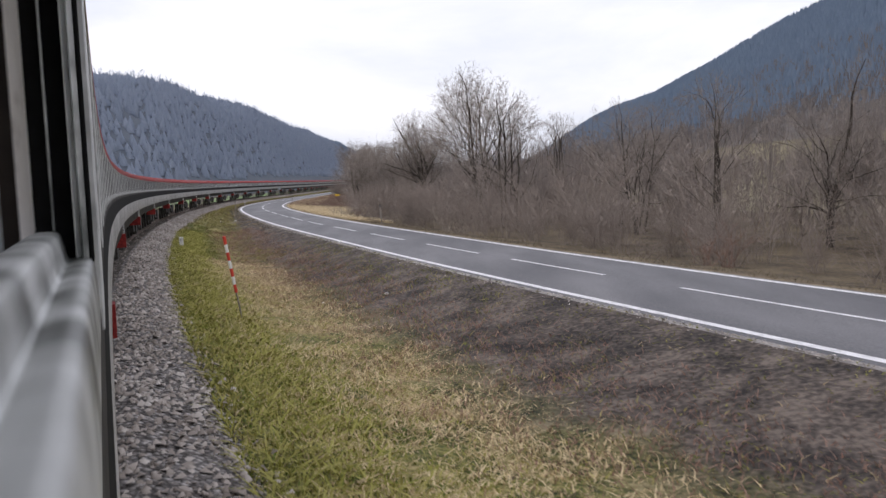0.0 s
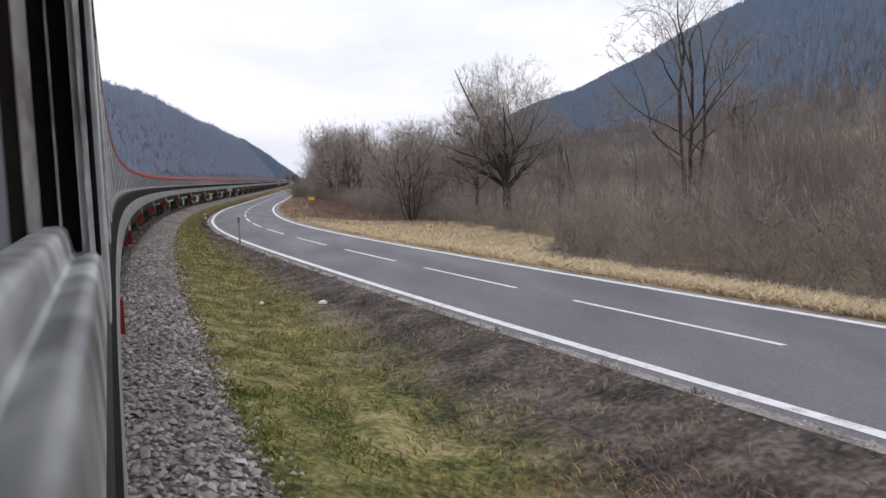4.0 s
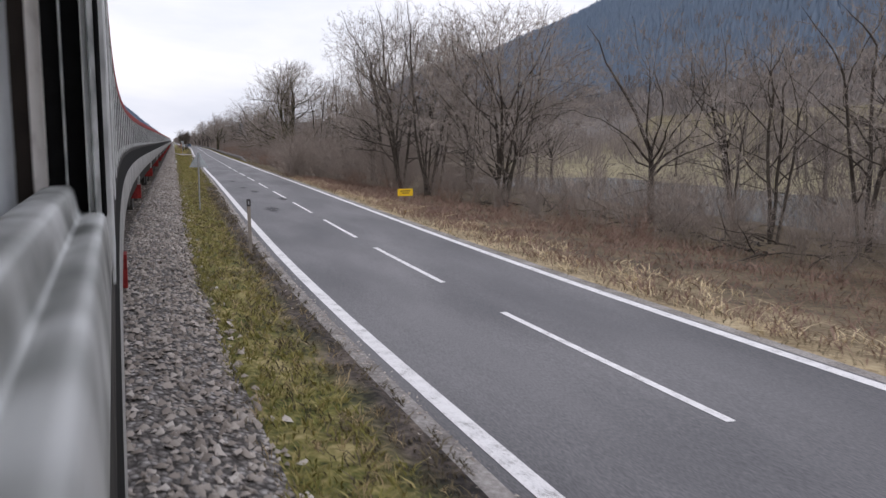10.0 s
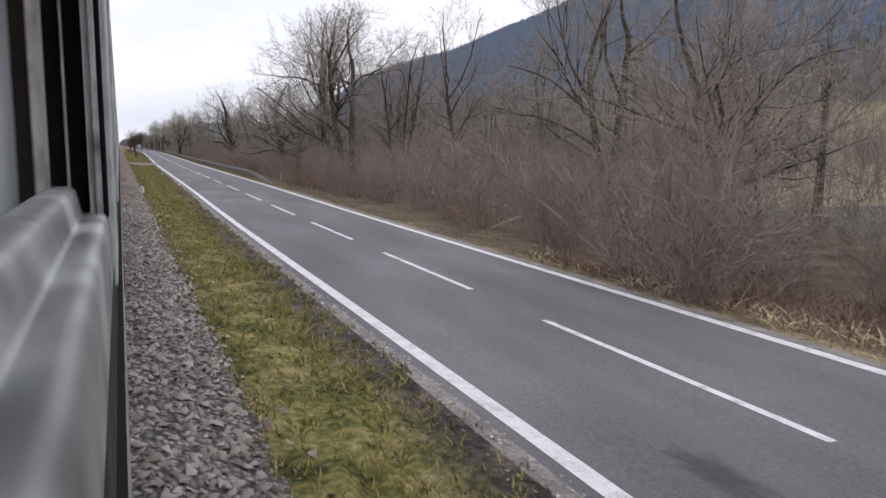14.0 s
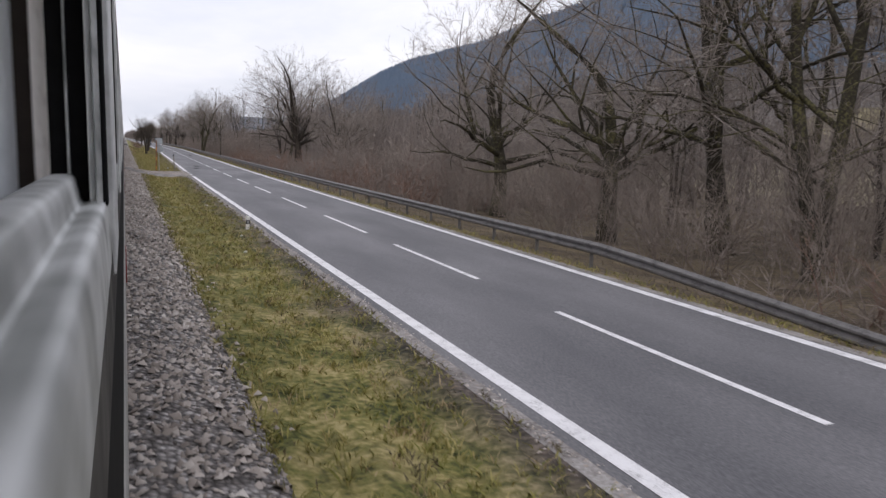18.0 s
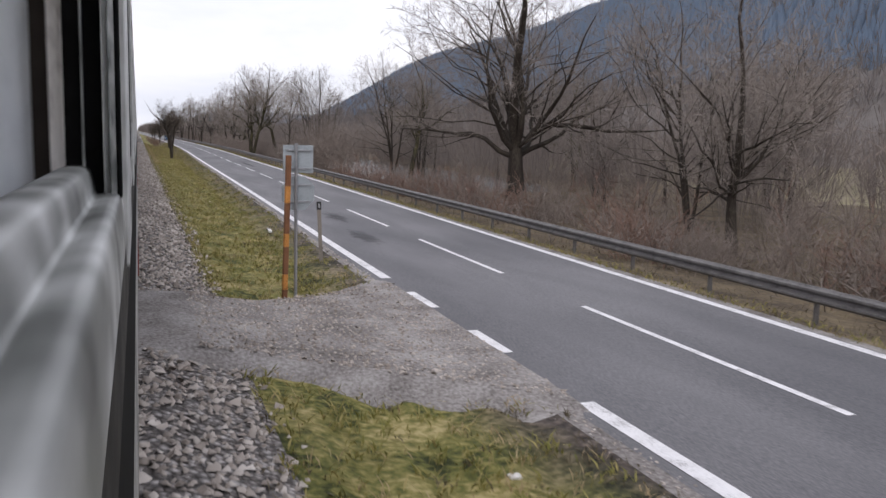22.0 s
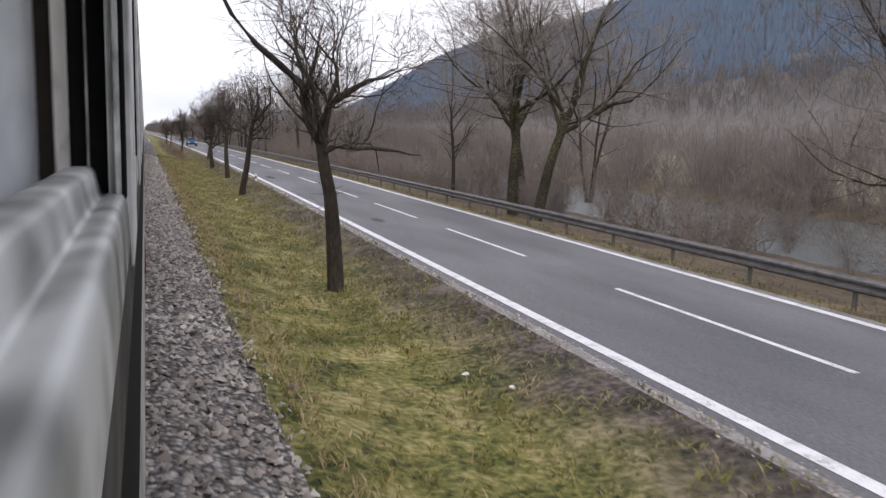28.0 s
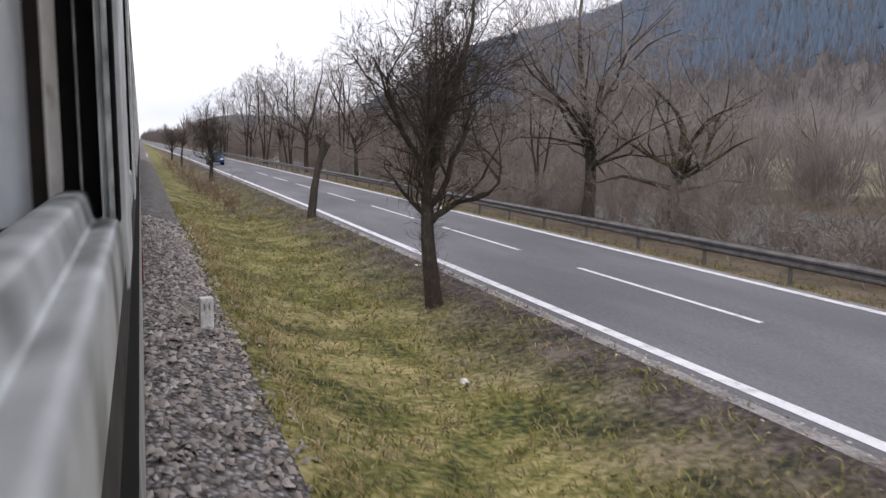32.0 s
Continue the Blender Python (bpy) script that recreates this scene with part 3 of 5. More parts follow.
def bare_tree(name, h, stems, trunk_r, fork, spread, wild, limbs, seed, bark, egg, dense=1.0, twig_w=0.006, low=0.5, fan=6, lift=0.05, subs=3, shoots=0, stout=1.0, twig=TWIG, lean=(0.08, 0.32)):
    """A leafless tree h metres high whose branches fill an egg (half width, half height, middle height): trunk and limbs in one mesh, branches and twigs in the crown."""
    random.seed(seed)
    w, c = Tubes(), Tubes()
    ex, ez, ec = egg

    def reach(q, d):
        """How far it is from q along d to the uneven outline of the crown."""
        o = Vector((q.x / ex, q.y / ex, (q.z - ec) / ez))
        v = Vector((d.x / ex, d.y / ex, d.z / ez))
        k = 1.0 + 0.16 * noise.noise(Vector((q.x + 4 * d.x, q.y + 4 * d.y, 4 * d.z + seed)) * 0.45)
        A, B, C = v.dot(v), o.dot(v), o.dot(o) - k * k
        return max(0.05, (-B + math.sqrt(max(0.0, B * B - A * C))) / A)

    heads = []
    for k in range(stems):
        slant = 0.05 if stems == 1 else random.uniform(*lean)
        d = off(Vector((0, 0, 1)), slant)
        p = Vector((random.gauss(0, 0.2), random.gauss(0, 0.2), 0)) * (0 if stems == 1 else 1) + Vector((0, 0, -0.3))
        L = h * (fork if stems == 1 else random.uniform(0.45, 0.7))
        r = trunk_r * (1 if stems == 1 else random.uniform(0.45, 0.75))
        pts, d = bent(p, d, L, 6, min(0.06, wild * 0.35), 0.05)
        w.tube([p + Vector((0, 0, -0.1)), p + Vector((0, 0, 0.35))], r * 1.45, r * 1.05, 8)
        w.tube(pts, r * 1.12, r * 0.62, 8)
        heads.append((pts, d, r * 0.62, L))
        for m in range(shoots):
            u = random.uniform(0.8, 5.9)
            j = int(u)
            q = pts[j].lerp(pts[j + 1], u - j)
            td = off(d, random.uniform(0.7, 1.5))
            tl = random.uniform(0.15, 0.6)
            c.kite(q, q + td * tl, 0.006)
            for x in range(3):
                c.blade(q + td * tl * random.random(), off(td, random.uniform(0.4, 0.9)), tl * 0.6, 0.004)
    kids = []
    for pts, d, r, L in heads:
        n = max(3, round(limbs / stems))
        for k in range(n):
            u = (k + random.random()) / n
            i = (len(pts) - 1) * (low + (1 - low) * u if stems == 1 else 0.3 + 0.7 * u)
            j = min(int(i), len(pts) - 2)
            q = pts[j].lerp(pts[j + 1], i - j)
            way = off(d, spread * random.uniform(0.75, 1.25) * (1.2 - 0.6 * u))
            ll = reach(q, (way + Vector((0, 0, lift * 3))).normalized()) * random.uniform(0.88, 1.0)
            ll = min(ll, 1.15 * max(ex, ez))
            lp, ld = bent(q, way, ll, 8, wild, lift)
            lr = min(r * 0.75, stout * (r * random.uniform(0.22, 0.36) + 0.010 * ll))
            w.tube(lp, lr, lr * 0.12, 6 if fan > 3 else 4)
            kids.append((lp, lr, ll))
            for x in range(subs if ll > 2.5 else max(2, subs - 1)):
                i = random.uniform(1.2, 6.8)
                j = int(i)
                q2 = lp[j].lerp(lp[j + 1], i - j)
                sw = off((lp[j + 1] - lp[j]).normalized(), random.uniform(0.4, 0.9))
                l2 = min(reach(q2, sw) * random.uniform(0.85, 1.0), ll * 0.75)
                sp, sd = bent(q2, sw, l2, 5, wild, lift)
                w.tube(sp, lr * 0.45 * (1.1 - i / 9), 0.008, 4 if fan > 3 else 3)
                kids.append((sp, lr * 0.4, l2))
        ll = reach(pts[-1], d) * 0.97
        top, td = bent(pts[-1], d, ll, 7, wild * 0.8, 0.05)
        w.tube(top, r, r * 0.1, 6)
        kids.append((top, r * 0.6, ll))
    for lp, lr, ll in kids:
        nb = max(4, round(ll * 2.3 * dense))
        n = len(lp) - 1
        for k in range(nb):
            u = 0.14 + 0.86 * (k + random.random()) / nb
            i = u * n
            j = min(int(i), n - 1)
            q = lp[j].lerp(lp[j + 1], i - j)
            d = (lp[j + 1] - lp[j]).normalized()
            bw = off(d, random.uniform(0.45, 1.1))
            bl = min(2.4, ll * random.uniform(0.25, 0.5), reach(q, bw) * random.uniform(0.9, 1.08))
            if bl < 0.2:
                continue
            bp, bd = bent(q, bw, bl, 2, wild * 1.1, lift)
            br = max(0.009, lr * (1.05 - u) * 0.26)
            if br > 0.02:
                c.tube(bp, br, 0.004, 3)
            else:
                c.ribbon(bp, br * 1.15)
            nt_ = max(3, round(bl * 5.5 * dense))
            for m in range(nt_):
                v = 0.12 + 0.88 * (m + random.random()) / nt_
                j2 = min(int(v * 2), 1)
                q2 = bp[j2].lerp(bp[j2 + 1], v * 2 - j2)
                td = off((bp[j2 + 1] - bp[j2]).normalized(), random.uniform(0.35, 0.95))
                tl = min(random.uniform(0.35, 0.8) * (0.45 + 0.05 * h), reach(q2, td) + 0.25)
                q3 = q2 + (td + Vector((0, 0, 0.1))).normalized() * tl
                c.kite(q2, q3, twig_w)
                for x in range(fan):
                    f = random.uniform(0.15, 1.0)
                    c.blade(q2.lerp(q3, f), off(td, random.uniform(0.3, 0.9)), tl * random.uniform(0.4, 0.9), twig_w * 0.75)
    ob = new(name)
    trunk = new("trunk", w.mesh("trunk", bark))
    crown = new("crown", c.mesh("crown", twig))
    trunk.parent = crown.parent = ob
    return ob


def shrub(h, seed, stems, twig_w=0.012, wide=0.5, mat=SCRUB, twigs=7, fine=5):
    """A leafless bush: the meshes of its stems and of its twigs."""
    random.seed(seed)
    w, c = Tubes(), Tubes()
    for k in range(stems):
        d = off(Vector((0, 0, 1)), random.uniform(0.05, wide))
        p = Vector((random.gauss(0, 0.35), random.gauss(0, 0.35), -0.15))
        L = h * random.uniform(0.6, 1.05)
        pts, d = bent(p, d, L, 4, 0.17, 0.02)
        w.tube(pts, random.uniform(0.008, 0.018), 0.004, 3)
        for m in range(twigs):
            u = random.uniform(0.12, 1.0) * 4
            j = min(int(u), 3)
            q = pts[j].lerp(pts[j + 1], u - j)
            td = off((pts[j + 1] - pts[j]).normalized(), random.uniform(0.3, 0.9))
            tl = h * random.uniform(0.15, 0.34)
            q3 = q + (td + Vector((0, 0, 0.1))).normalized() * tl
            c.kite(q, q3, twig_w * 0.8)
            for x in range(fine):
                c.blade(q.lerp(q3, random.random()), off(td, random.uniform(0.25, 0.95)), tl * random.uniform(0.4, 0.9), twig_w * 0.7)
    return w.mesh("trunk", mat), c.mesh("crown", mat)


KINDS = {
    "round": bare_tree("bare_tree", 14, 1, 0.42, 0.30, 0.85, 0.16, 17, 12, BARK, (6.0, 6.2, 8.0), 0.85, 0.009, low=0.6, lift=0.045, subs=5, fan=5, stout=0.95),
    "great": bare_tree("bare_tree", 14, 1, 0.52, 0.27, 0.80, 0.22, 13, 163, BARK, (7.6, 6.4, 7.9), 0.6, 0.009, low=0.8, fan=4, subs=6, lift=0.03, stout=0.95),
    "dome": bare_tree("bare_tree", 8.5, 7, 0.12, 0.4, 0.9, 0.18, 34, 211, BARK, (4.3, 4.3, 4.5), 0.75, 0.009, fan=4, subs=3, lift=0.03, stout=0.7, lean=(0.1, 0.65)),
    "round_b": bare_tree("bare_tree", 13, 1, 0.26, 0.32, 1.0, 0.19, 16, 23, BARK, (4.8, 5.3, 7.7), 0.9, 0.010, low=0.55, fan=4, lift=0.02, stout=0.8),
    "multi": bare_tree("bare_tree", 14, 6, 0.15, 0.5, 0.8, 0.19, 30, 31, BARK, (5.4, 6.6, 7.4), 0.62, 0.008, fan=4, subs=3, lift=0.04, stout=0.7, lean=(0.05, 0.3)),
    "multi_b": bare_tree("bare_tree", 12, 4, 0.15, 0.5, 0.95, 0.21, 26, 37, BARK, (5.2, 5.8, 6.2), 0.62, 0.008, fan=4, subs=3, lift=0.03, stout=0.75, lean=(0.06, 0.35)),
    "oak": bare_tree("bare_tree", 13, 1, 0.42, 0.30, 1.05, 0.21, 9, 47, MOSSY, (5.8, 5.6, 7.4), 0.75, 0.009, low=0.72, fan=4, subs=5, lift=0.02, stout=1.15),
    "oak_b": bare_tree("bare_tree", 12, 2, 0.34, 0.4, 1.0, 0.20, 10, 53, MOSSY, (5.8, 5.2, 6.8), 0.75, 0.009, fan=4, subs=4, lift=0.02),
    "open": bare_tree("bare_tree", 13, 1, 0.24, 0.40, 0.80, 0.19, 7, 141, MOSSY, (4.6, 5.2, 8.0), 0.85, 0.008, low=0.7, fan=4, subs=6, lift=0.035, stout=1.0),
    "slender": bare_tree("bare_tree", 14, 1, 0.16, 0.55, 0.85, 0.13, 13, 61, BARK, (3.0, 5.8, 8.2), 0.85, 0.010, low=0.4, fan=4, subs=2, lift=0.03, stout=0.8),
    "slender_b": bare_tree("bare_tree", 14, 3, 0.18, 0.55, 0.75, 0.14, 12, 67, BARK, (3.8, 6.4, 7.6), 0.75, 0.010, fan=4, subs=2, lift=0.03, stout=0.8),
    "grove": bare_tree("bare_tree", 11, 3, 0.15, 0.5, 0.8, 0.18, 12, 91, BARK, (3.8, 5.2, 5.8), 0.6, 0.013, fan=3, subs=2, lift=0.03, stout=0.8),
    "grove_b": bare_tree("bare_tree", 11, 1, 0.19, 0.35, 0.95, 0.18, 11, 97, BARK, (4.0, 4.8, 6.2), 0.65, 0.013, fan=3, subs=2, lift=0.03, stout=0.8),
    "gnarled": bare_tree("bare_tree", 8, 1, 0.17, 0.45, 0.75, 0.30, 7, 75, BARK, (2.3, 2.3, 5.9), 1.1, 0.007, low=0.9, fan=4, lift=0.10, subs=6, shoots=40, stout=1.35, twig=DARK),
    "gnarled_b": bare_tree("bare_tree", 8, 1, 0.18, 0.31, 0.85, 0.27, 9, 86, BARK, (1.95, 2.7, 5.0), 1.5, 0.007, low=0.72, fan=4, lift=0.06, subs=6, shoots=220, stout=1.3, twig=DARK),
}
HEIGHT = {"dome": 8.5, "open": 13, "great": 14, "round": 14, "round_b": 13, "multi": 14, "multi_b": 12, "oak": 13, "oak_b": 12, "slender": 14, "slender_b": 14, "gnarled": 8, "gnarled_b": 8, "grove": 11, "grove_b": 11}
LABEL = {"dome": "dense low bare tree with a domed crown of fine twigs", "great": "great old bare oak with many dark limbs fanning out low", "open": "tall bare tree with a mossy trunk and curved limbs", "round": "tall bare tree with a rounded crown of fine twigs", "multi": "bare multi-stemmed tree fanning up from its base", "oak": "old bare oak with a thick mossy trunk and crooked limbs",
         "slender": "slim bare tree standing among the scrub", "grove": "bare tree in the belt of woodland along the river", "gnarled": "small gnarled bare fruit tree on the grass verge"}
used = set()


def plant(kind, s, l, h, turn, tilt=0.0):
    if kind == "round" and s != 134:
        kind = "round_b"
    if kind == "round_b" and l > 45:
        kind = "grove_b"
    if kind[:5] in ("multi", "slend") and (l > 32 or s > 543):
        kind = "grove" if kind.endswith("_b") else "grove_b"
    x, y = place(s, l)
    z = float(level(s, l))
    m = pose(float(x), float(y), z, 0, tilt, 0) @ pose(0, 0, 0, 0, 0, turn)
    src = KINDS[kind]
    ob = src if kind not in used else copy_thing(src, m)
    used.add(kind)
    ob.matrix_basis = m
    k = h / HEIGHT[kind]
    ob.scale = (k, k, k)
    return tagged(ob, LABEL[kind.split("_")[0]], "tree", "bare trees")


TREES = (
    ("multi", 47, 29.7, 9, 10), ("multi", 70, 26.3, 14, 80), ("multi_b", 106, 34.2, 17, 40), ("round", 134, 31, 15.5, 0), ("dome", 129.2, 20.4, 8.2, 200), ("round_b", 166, 58, 11, 30),
    ("multi", 20, 36, 12, 120), ("round_b", 33, 33, 10, 210), ("slender_b", 8, 30, 13, 0), ("slender", 15, 27, 14, 50),
    ("dome", 136.9, 22.3, 9.5, 90), ("round_b", 164, 30, 10, 140), ("multi_b", 183, 31, 11, 10), ("great", 169.6, 34, 12.5, 140), ("round", 192, 46, 11, 70), ("round_b", 239, 65, 10, 0), ("round_b", 231, 78, 11, 100),
    ("slender_b", 208.6, 17.6, 14.5, 20), ("slender_b", 209, 25, 15, 140), ("multi_b", 204.6, 17.2, 14.5, 60), ("multi", 198.3, 17.7, 13.5, 0), ("dome", 191.1, 20.2, 12, 70), ("round_b", 225, 20, 13, 45), ("oak_b", 240, 25, 14.5, 20),
    ("slender", 259, 23.8, 15, 10), ("oak_b", 266.8, 17.7, 15, 80), ("slender_b", 266, 21.4, 14, 10), ("oak_b", 283, 20, 17, 130), ("oak_b", 276.6, 18.2, 13.5, 0), ("oak", 286, 17.2, 12, 100), ("oak", 296, 17.2, 13, 215), ("oak_b", 289, 30, 14, 10),
    ("great", 358, 19.6, 14.5, 60), ("multi_b", 347, 23, 11.5, 20), ("round_b", 341, 20.5, 11, 160), ("multi_b", 372, 33, 10, 10), ("open", 393.5, 25.2, 13.5, 60, 6), ("multi_b", 398.5, 24.6, 13, 100), ("oak_b", 382, 37, 11, 0),
    ("multi", 419.4, 20.8, 12.5, 150), ("open", 445, 20, 14.5, 200, -4), ("open", 435.8, 15.2, 13, 60, -3), ("open", 433.2, 15.0, 12.5, 300, 13), ("slender", 446, 16.2, 9, 20, 3), ("round_b", 492.6, 18.6, 14.5, 10), ("oak", 488.7, 20.4, 9, 45), ("slender_b", 455, 30, 13, 0),
    ("slender", 513, 19.4, 15, 30), ("round", 404, 30, 12, 10), ("slender", 410, 16, 9, 90), ("round_b", 427, 97, 11, 70), ("round", 540, 78, 11, 10), ("round_b", 470, 70, 10, 200), ("round_b", 350, 80, 10, 120),
    ("slender", 545, 16, 14, 0), ("slender_b", 551, 21, 14, 60), ("slender", 556, 25, 15, 120), ("slender_b", 560, 17, 13, 200), ("slender", 566, 22, 14, 250), ("slender_b", 572, 15.5, 13, 20), ("slender", 580, 19, 14, 80),
    ("slender_b", 588, 15, 13, 130), ("slender", 598, 17, 13, 10), ("slender_b", 612, 14, 12, 70), ("round_b", 630, 15, 11, 0), ("round", 650, 13, 11, 30), ("slender", 527, 24, 14, 300), ("slender_b", 536, 27, 13, 20),
    ("slender_b", 320, 38, 11, 0), ("slender", 332, 33, 11, 60), ("slender_b", 303, 34, 12, 90), ("slender", 270, 36, 12, 20), ("slender_b", 250, 33, 11, 200), ("multi_b", 218, 33, 11, 0), ("slender", 175, 40, 11, 20),
    ("slender_b", 150, 42, 11, 70), ("slender", 120, 44, 10, 0), ("slender_b", 90, 40, 11, 130), ("slender", 58, 34, 10, 10), ("slender_b", 78, 37, 10, 250),
    ("gnarled", 420.4, 3.85, 8.3, 0), ("gnarled", 447.2, 4.75, 8.0, 75), ("gnarled", 461.2, 5.35, 7.6, 220), ("gnarled_b", 476.0, 5.45, 8.0, 190), ("gnarled_b", 525, 4.9, 7, 60), ("gnarled", 561, 4.5, 6, 200), ("gnarled_b", 590, 4.4, 6, 10),
)
for row in TREES:
    plant(*row)
belt = random.Random(77)
for s0, s1, l0, l1, count, h0, h1 in ((-5, 70, 24, 40, 8, 7, 11), (95, 150, 34, 46, 5, 8, 11), (136, 182, 23, 36, 9, 8, 12), (205, 262, 24, 38, 7, 8, 12), (262, 335, 24, 38, 8, 8, 12), (335, 425, 26, 40, 9, 7, 11), (505, 640, 17, 32, 11, 9, 14)):
    for i in range(count):
        plant(belt.choice(("grove", "grove_b")), belt.uniform(s0, s1), belt.uniform(l0, l1), belt.uniform(h0, h1), belt.uniform(0, 360))

# ---- scrub along the far side of the road ----
FRONT = ((-40, 6.5), (0, 6.3), (60, 5.8), (85, 6.5), (100, 14), (125, 15), (150, 12.5), (185, 10.5), (203, 10), (215, 6.4), (262, 6.6), (330, 7.0), (430, 7.4), (500, 7.5), (700, 7.5))
BUSHES = [shrub(4.6, 101, 28, 0.008, fine=6, twigs=9), shrub(4.0, 102, 26, 0.008, wide=0.75, fine=6, twigs=9), shrub(3.4, 103, 26, 0.008, wide=0.9, fine=6, twigs=9), shrub(5.2, 104, 26, 0.008, wide=0.55, fine=6, twigs=9)]
LOG = []
for i in range(3):
    random.seed(150 + i)
    c = Tubes()
    for k in range(14):
        pts, d = bent(Vector((random.gauss(0, 0.9), random.gauss(0, 0.5), random.uniform(0.0, 0.5))), Vector((random.gauss(0, 1), random.gauss(0, 0.5), random.uniform(-0.1, 0.35))), random.uniform(1.2, 3.2), 4, 0.22, -0.05)
        c.tube(pts, random.uniform(0.02, 0.05), 0.01, 5)
        for x in range(5):
            q = pts[random.randrange(1, 5)]
            c.kite(q, q + off(d, 0.7) * random.uniform(0.3, 0.9), 0.012)
    LOG.append((c.mesh("deadwood", BARK),))
LOW = [shrub(1.5, 111, 17, 0.008, 0.8, RED, 5, 5), shrub(1.2, 112, 17, 0.008, 0.9, SCRUB, 5, 5)]
rnd = random.Random(5)


def front(s):
    return float(np.interp(s, [a for a, b in FRONT], [b for a, b in FRONT])) + float(road(s))


def bush(me, s, l, k):
    x, y = place(s, l)
    ob = new("bush")
    for piece in me:
        new(piece.name.split(".")[0], piece).parent = ob
    ob.matrix_basis = pose(float(x), float(y), float(level(s, l)), 0, 0, rnd.uniform(0, 360))
    ob.scale = (k * rnd.uniform(0.9, 1.3), k * rnd.uniform(0.9, 1.3), k)
    return tagged(ob, "leafless brown bush of thin tangled stems", "bush", "roadside bushes")


brush = []
s = -6.0
while s < 640:
    thin = 0.7 if 420 < s < 520 else 0.6 if 270 < s < 305 or 336 < s < 395 else 1.0
    tall = 0.82 if s < 95 else 0.72 if s < 205 else 0.62 if 420 < s < 520 else 0.5 if 336 < s < 395 else 0.78 if 292 < s < 336 else 0.95
    if rnd.random() < 0.97 * thin or s < 90:
        bush(BUSHES[rnd.randrange(4)], s, front(s) + rnd.uniform(0.6, 2.6), rnd.uniform(0.6, 1.05) * tall)
    s += rnd.uniform(1.8, 3.2) if s < 520 else rnd.uniform(3, 5)
for s, l, k in ((134, 21.5, 0.95), (136.5, 22.6, 0.9), (139, 21, 0.85), (142, 20.4, 0.7), (146, 19.5, 0.75), (128, 23, 0.8), (152, 19, 0.6), (158, 18.6, 0.7)):
    bush(BUSHES[rnd.randrange(4)], s, l, k)
for s, l, k in ((403, 17.2, 1.1), (405.6, 18.3, 1.2), (407, 16.4, 0.9), (409, 19.6, 1.15), (411.5, 18.2, 0.9), (413.3, 21.2, 1.1), (401, 18.8, 1.1), (398.5, 17.4, 0.8), (415.5, 18.0, 0.6)):
    bush(BUSHES[rnd.randrange(4)], s, l, k)
for s, l, k in ((221.6, 11.2, 0.8), (222.6, 11.9, 0.75), (215.0, 10.3, 1.05), (216.2, 10.8, 1.1), (214.3, 11.0, 0.95), (218.4, 11.6, 0.9)):
    bush(BUSHES[rnd.randrange(4)], s, l, k)
for i in range(60):
    s = rnd.uniform(334, 374)
    brush.append((0 if i % 4 == 0 else 1, s, front(s) + rnd.uniform(-1.2, 4.0), rnd.uniform(0.9, 1.8)))
for i in range(70):
    s = rnd.uniform(296, 334)
    brush.append((0 if i % 3 == 0 else 1, s, front(s) + rnd.uniform(-0.8, 9.0), rnd.uniform(1.0, 2.0)))
for i in range(44):
    s = rnd.uniform(243, 274)
    brush.append((0 if i % 3 == 0 else 1, s, front(s) + rnd.uniform(-1.6, 7.0), rnd.uniform(0.6, 1.5)))
for i in range(46):
    s = rnd.uniform(424, 524)
    bush(BUSHES[rnd.randrange(4)], s, float(road(s)) + HALF + rnd.uniform(4, 10.5), rnd.uniform(0.35, 0.62))
for i in range(60):
    s = rnd.uniform(424, 524)
    brush.append((1, s, float(road(s)) + HALF + rnd.uniform(5, 9.6), rnd.uniform(1.3, 2.1)))
for i in range(60):
    s = rnd.choice((rnd.uniform(0, 90), rnd.uniform(345, 380), rnd.uniform(345, 390), rnd.uniform(215, 262), rnd.uniform(140, 210)))
    brush.append((rnd.randrange(2), s, front(s) - rnd.uniform(-0.6, 0.9), rnd.uniform(0.6, 1.2)))


for s, l, k in ((497, 4.2, 0.9), (500, 3.9, 1.0), (504, 4.3, 0.9), (508, 3.8, 1.1), (512, 3.6, 1.0), (516, 3.9, 1.2), (521, 3.5, 1.1), (527, 3.7, 1.3), (534, 3.4, 1.2), (541, 3.6, 1.3), (550, 3.3, 1.2), (560, 3.5, 1.3)):
    brush.append((int(s) % 2, s, l, k))
for s, l, k in ((183.5, 22.8, 1.0), (187, 21.6, 0.9), (179, 23.2, 1.1), (175, 22.0, 0.8), (170.5, 21.8, 1.0), (191, 20.0, 0.8), (166, 21.6, 0.9)):
    ob = bush(LOG[int(s) % 3], s, l, k)
    ob.name = "brushwood"
    tagged(ob, "heap of fallen dead branches in the bracken", "branches", "brushwood heaps")


def joined(name, items, mat, label, category):
    """Many small pieces in one mesh: items of (vertex array, face array, pose array)."""
    vs, fs, n = [], [], 0
    for v, f, m in items:
        vs.append(v @ m[:3, :3].T + m[:3, 3])
        fs.append(f + n)
        n += len(v)
    return raw(name, np.concatenate(vs), np.concatenate(fs), mat, label, category)


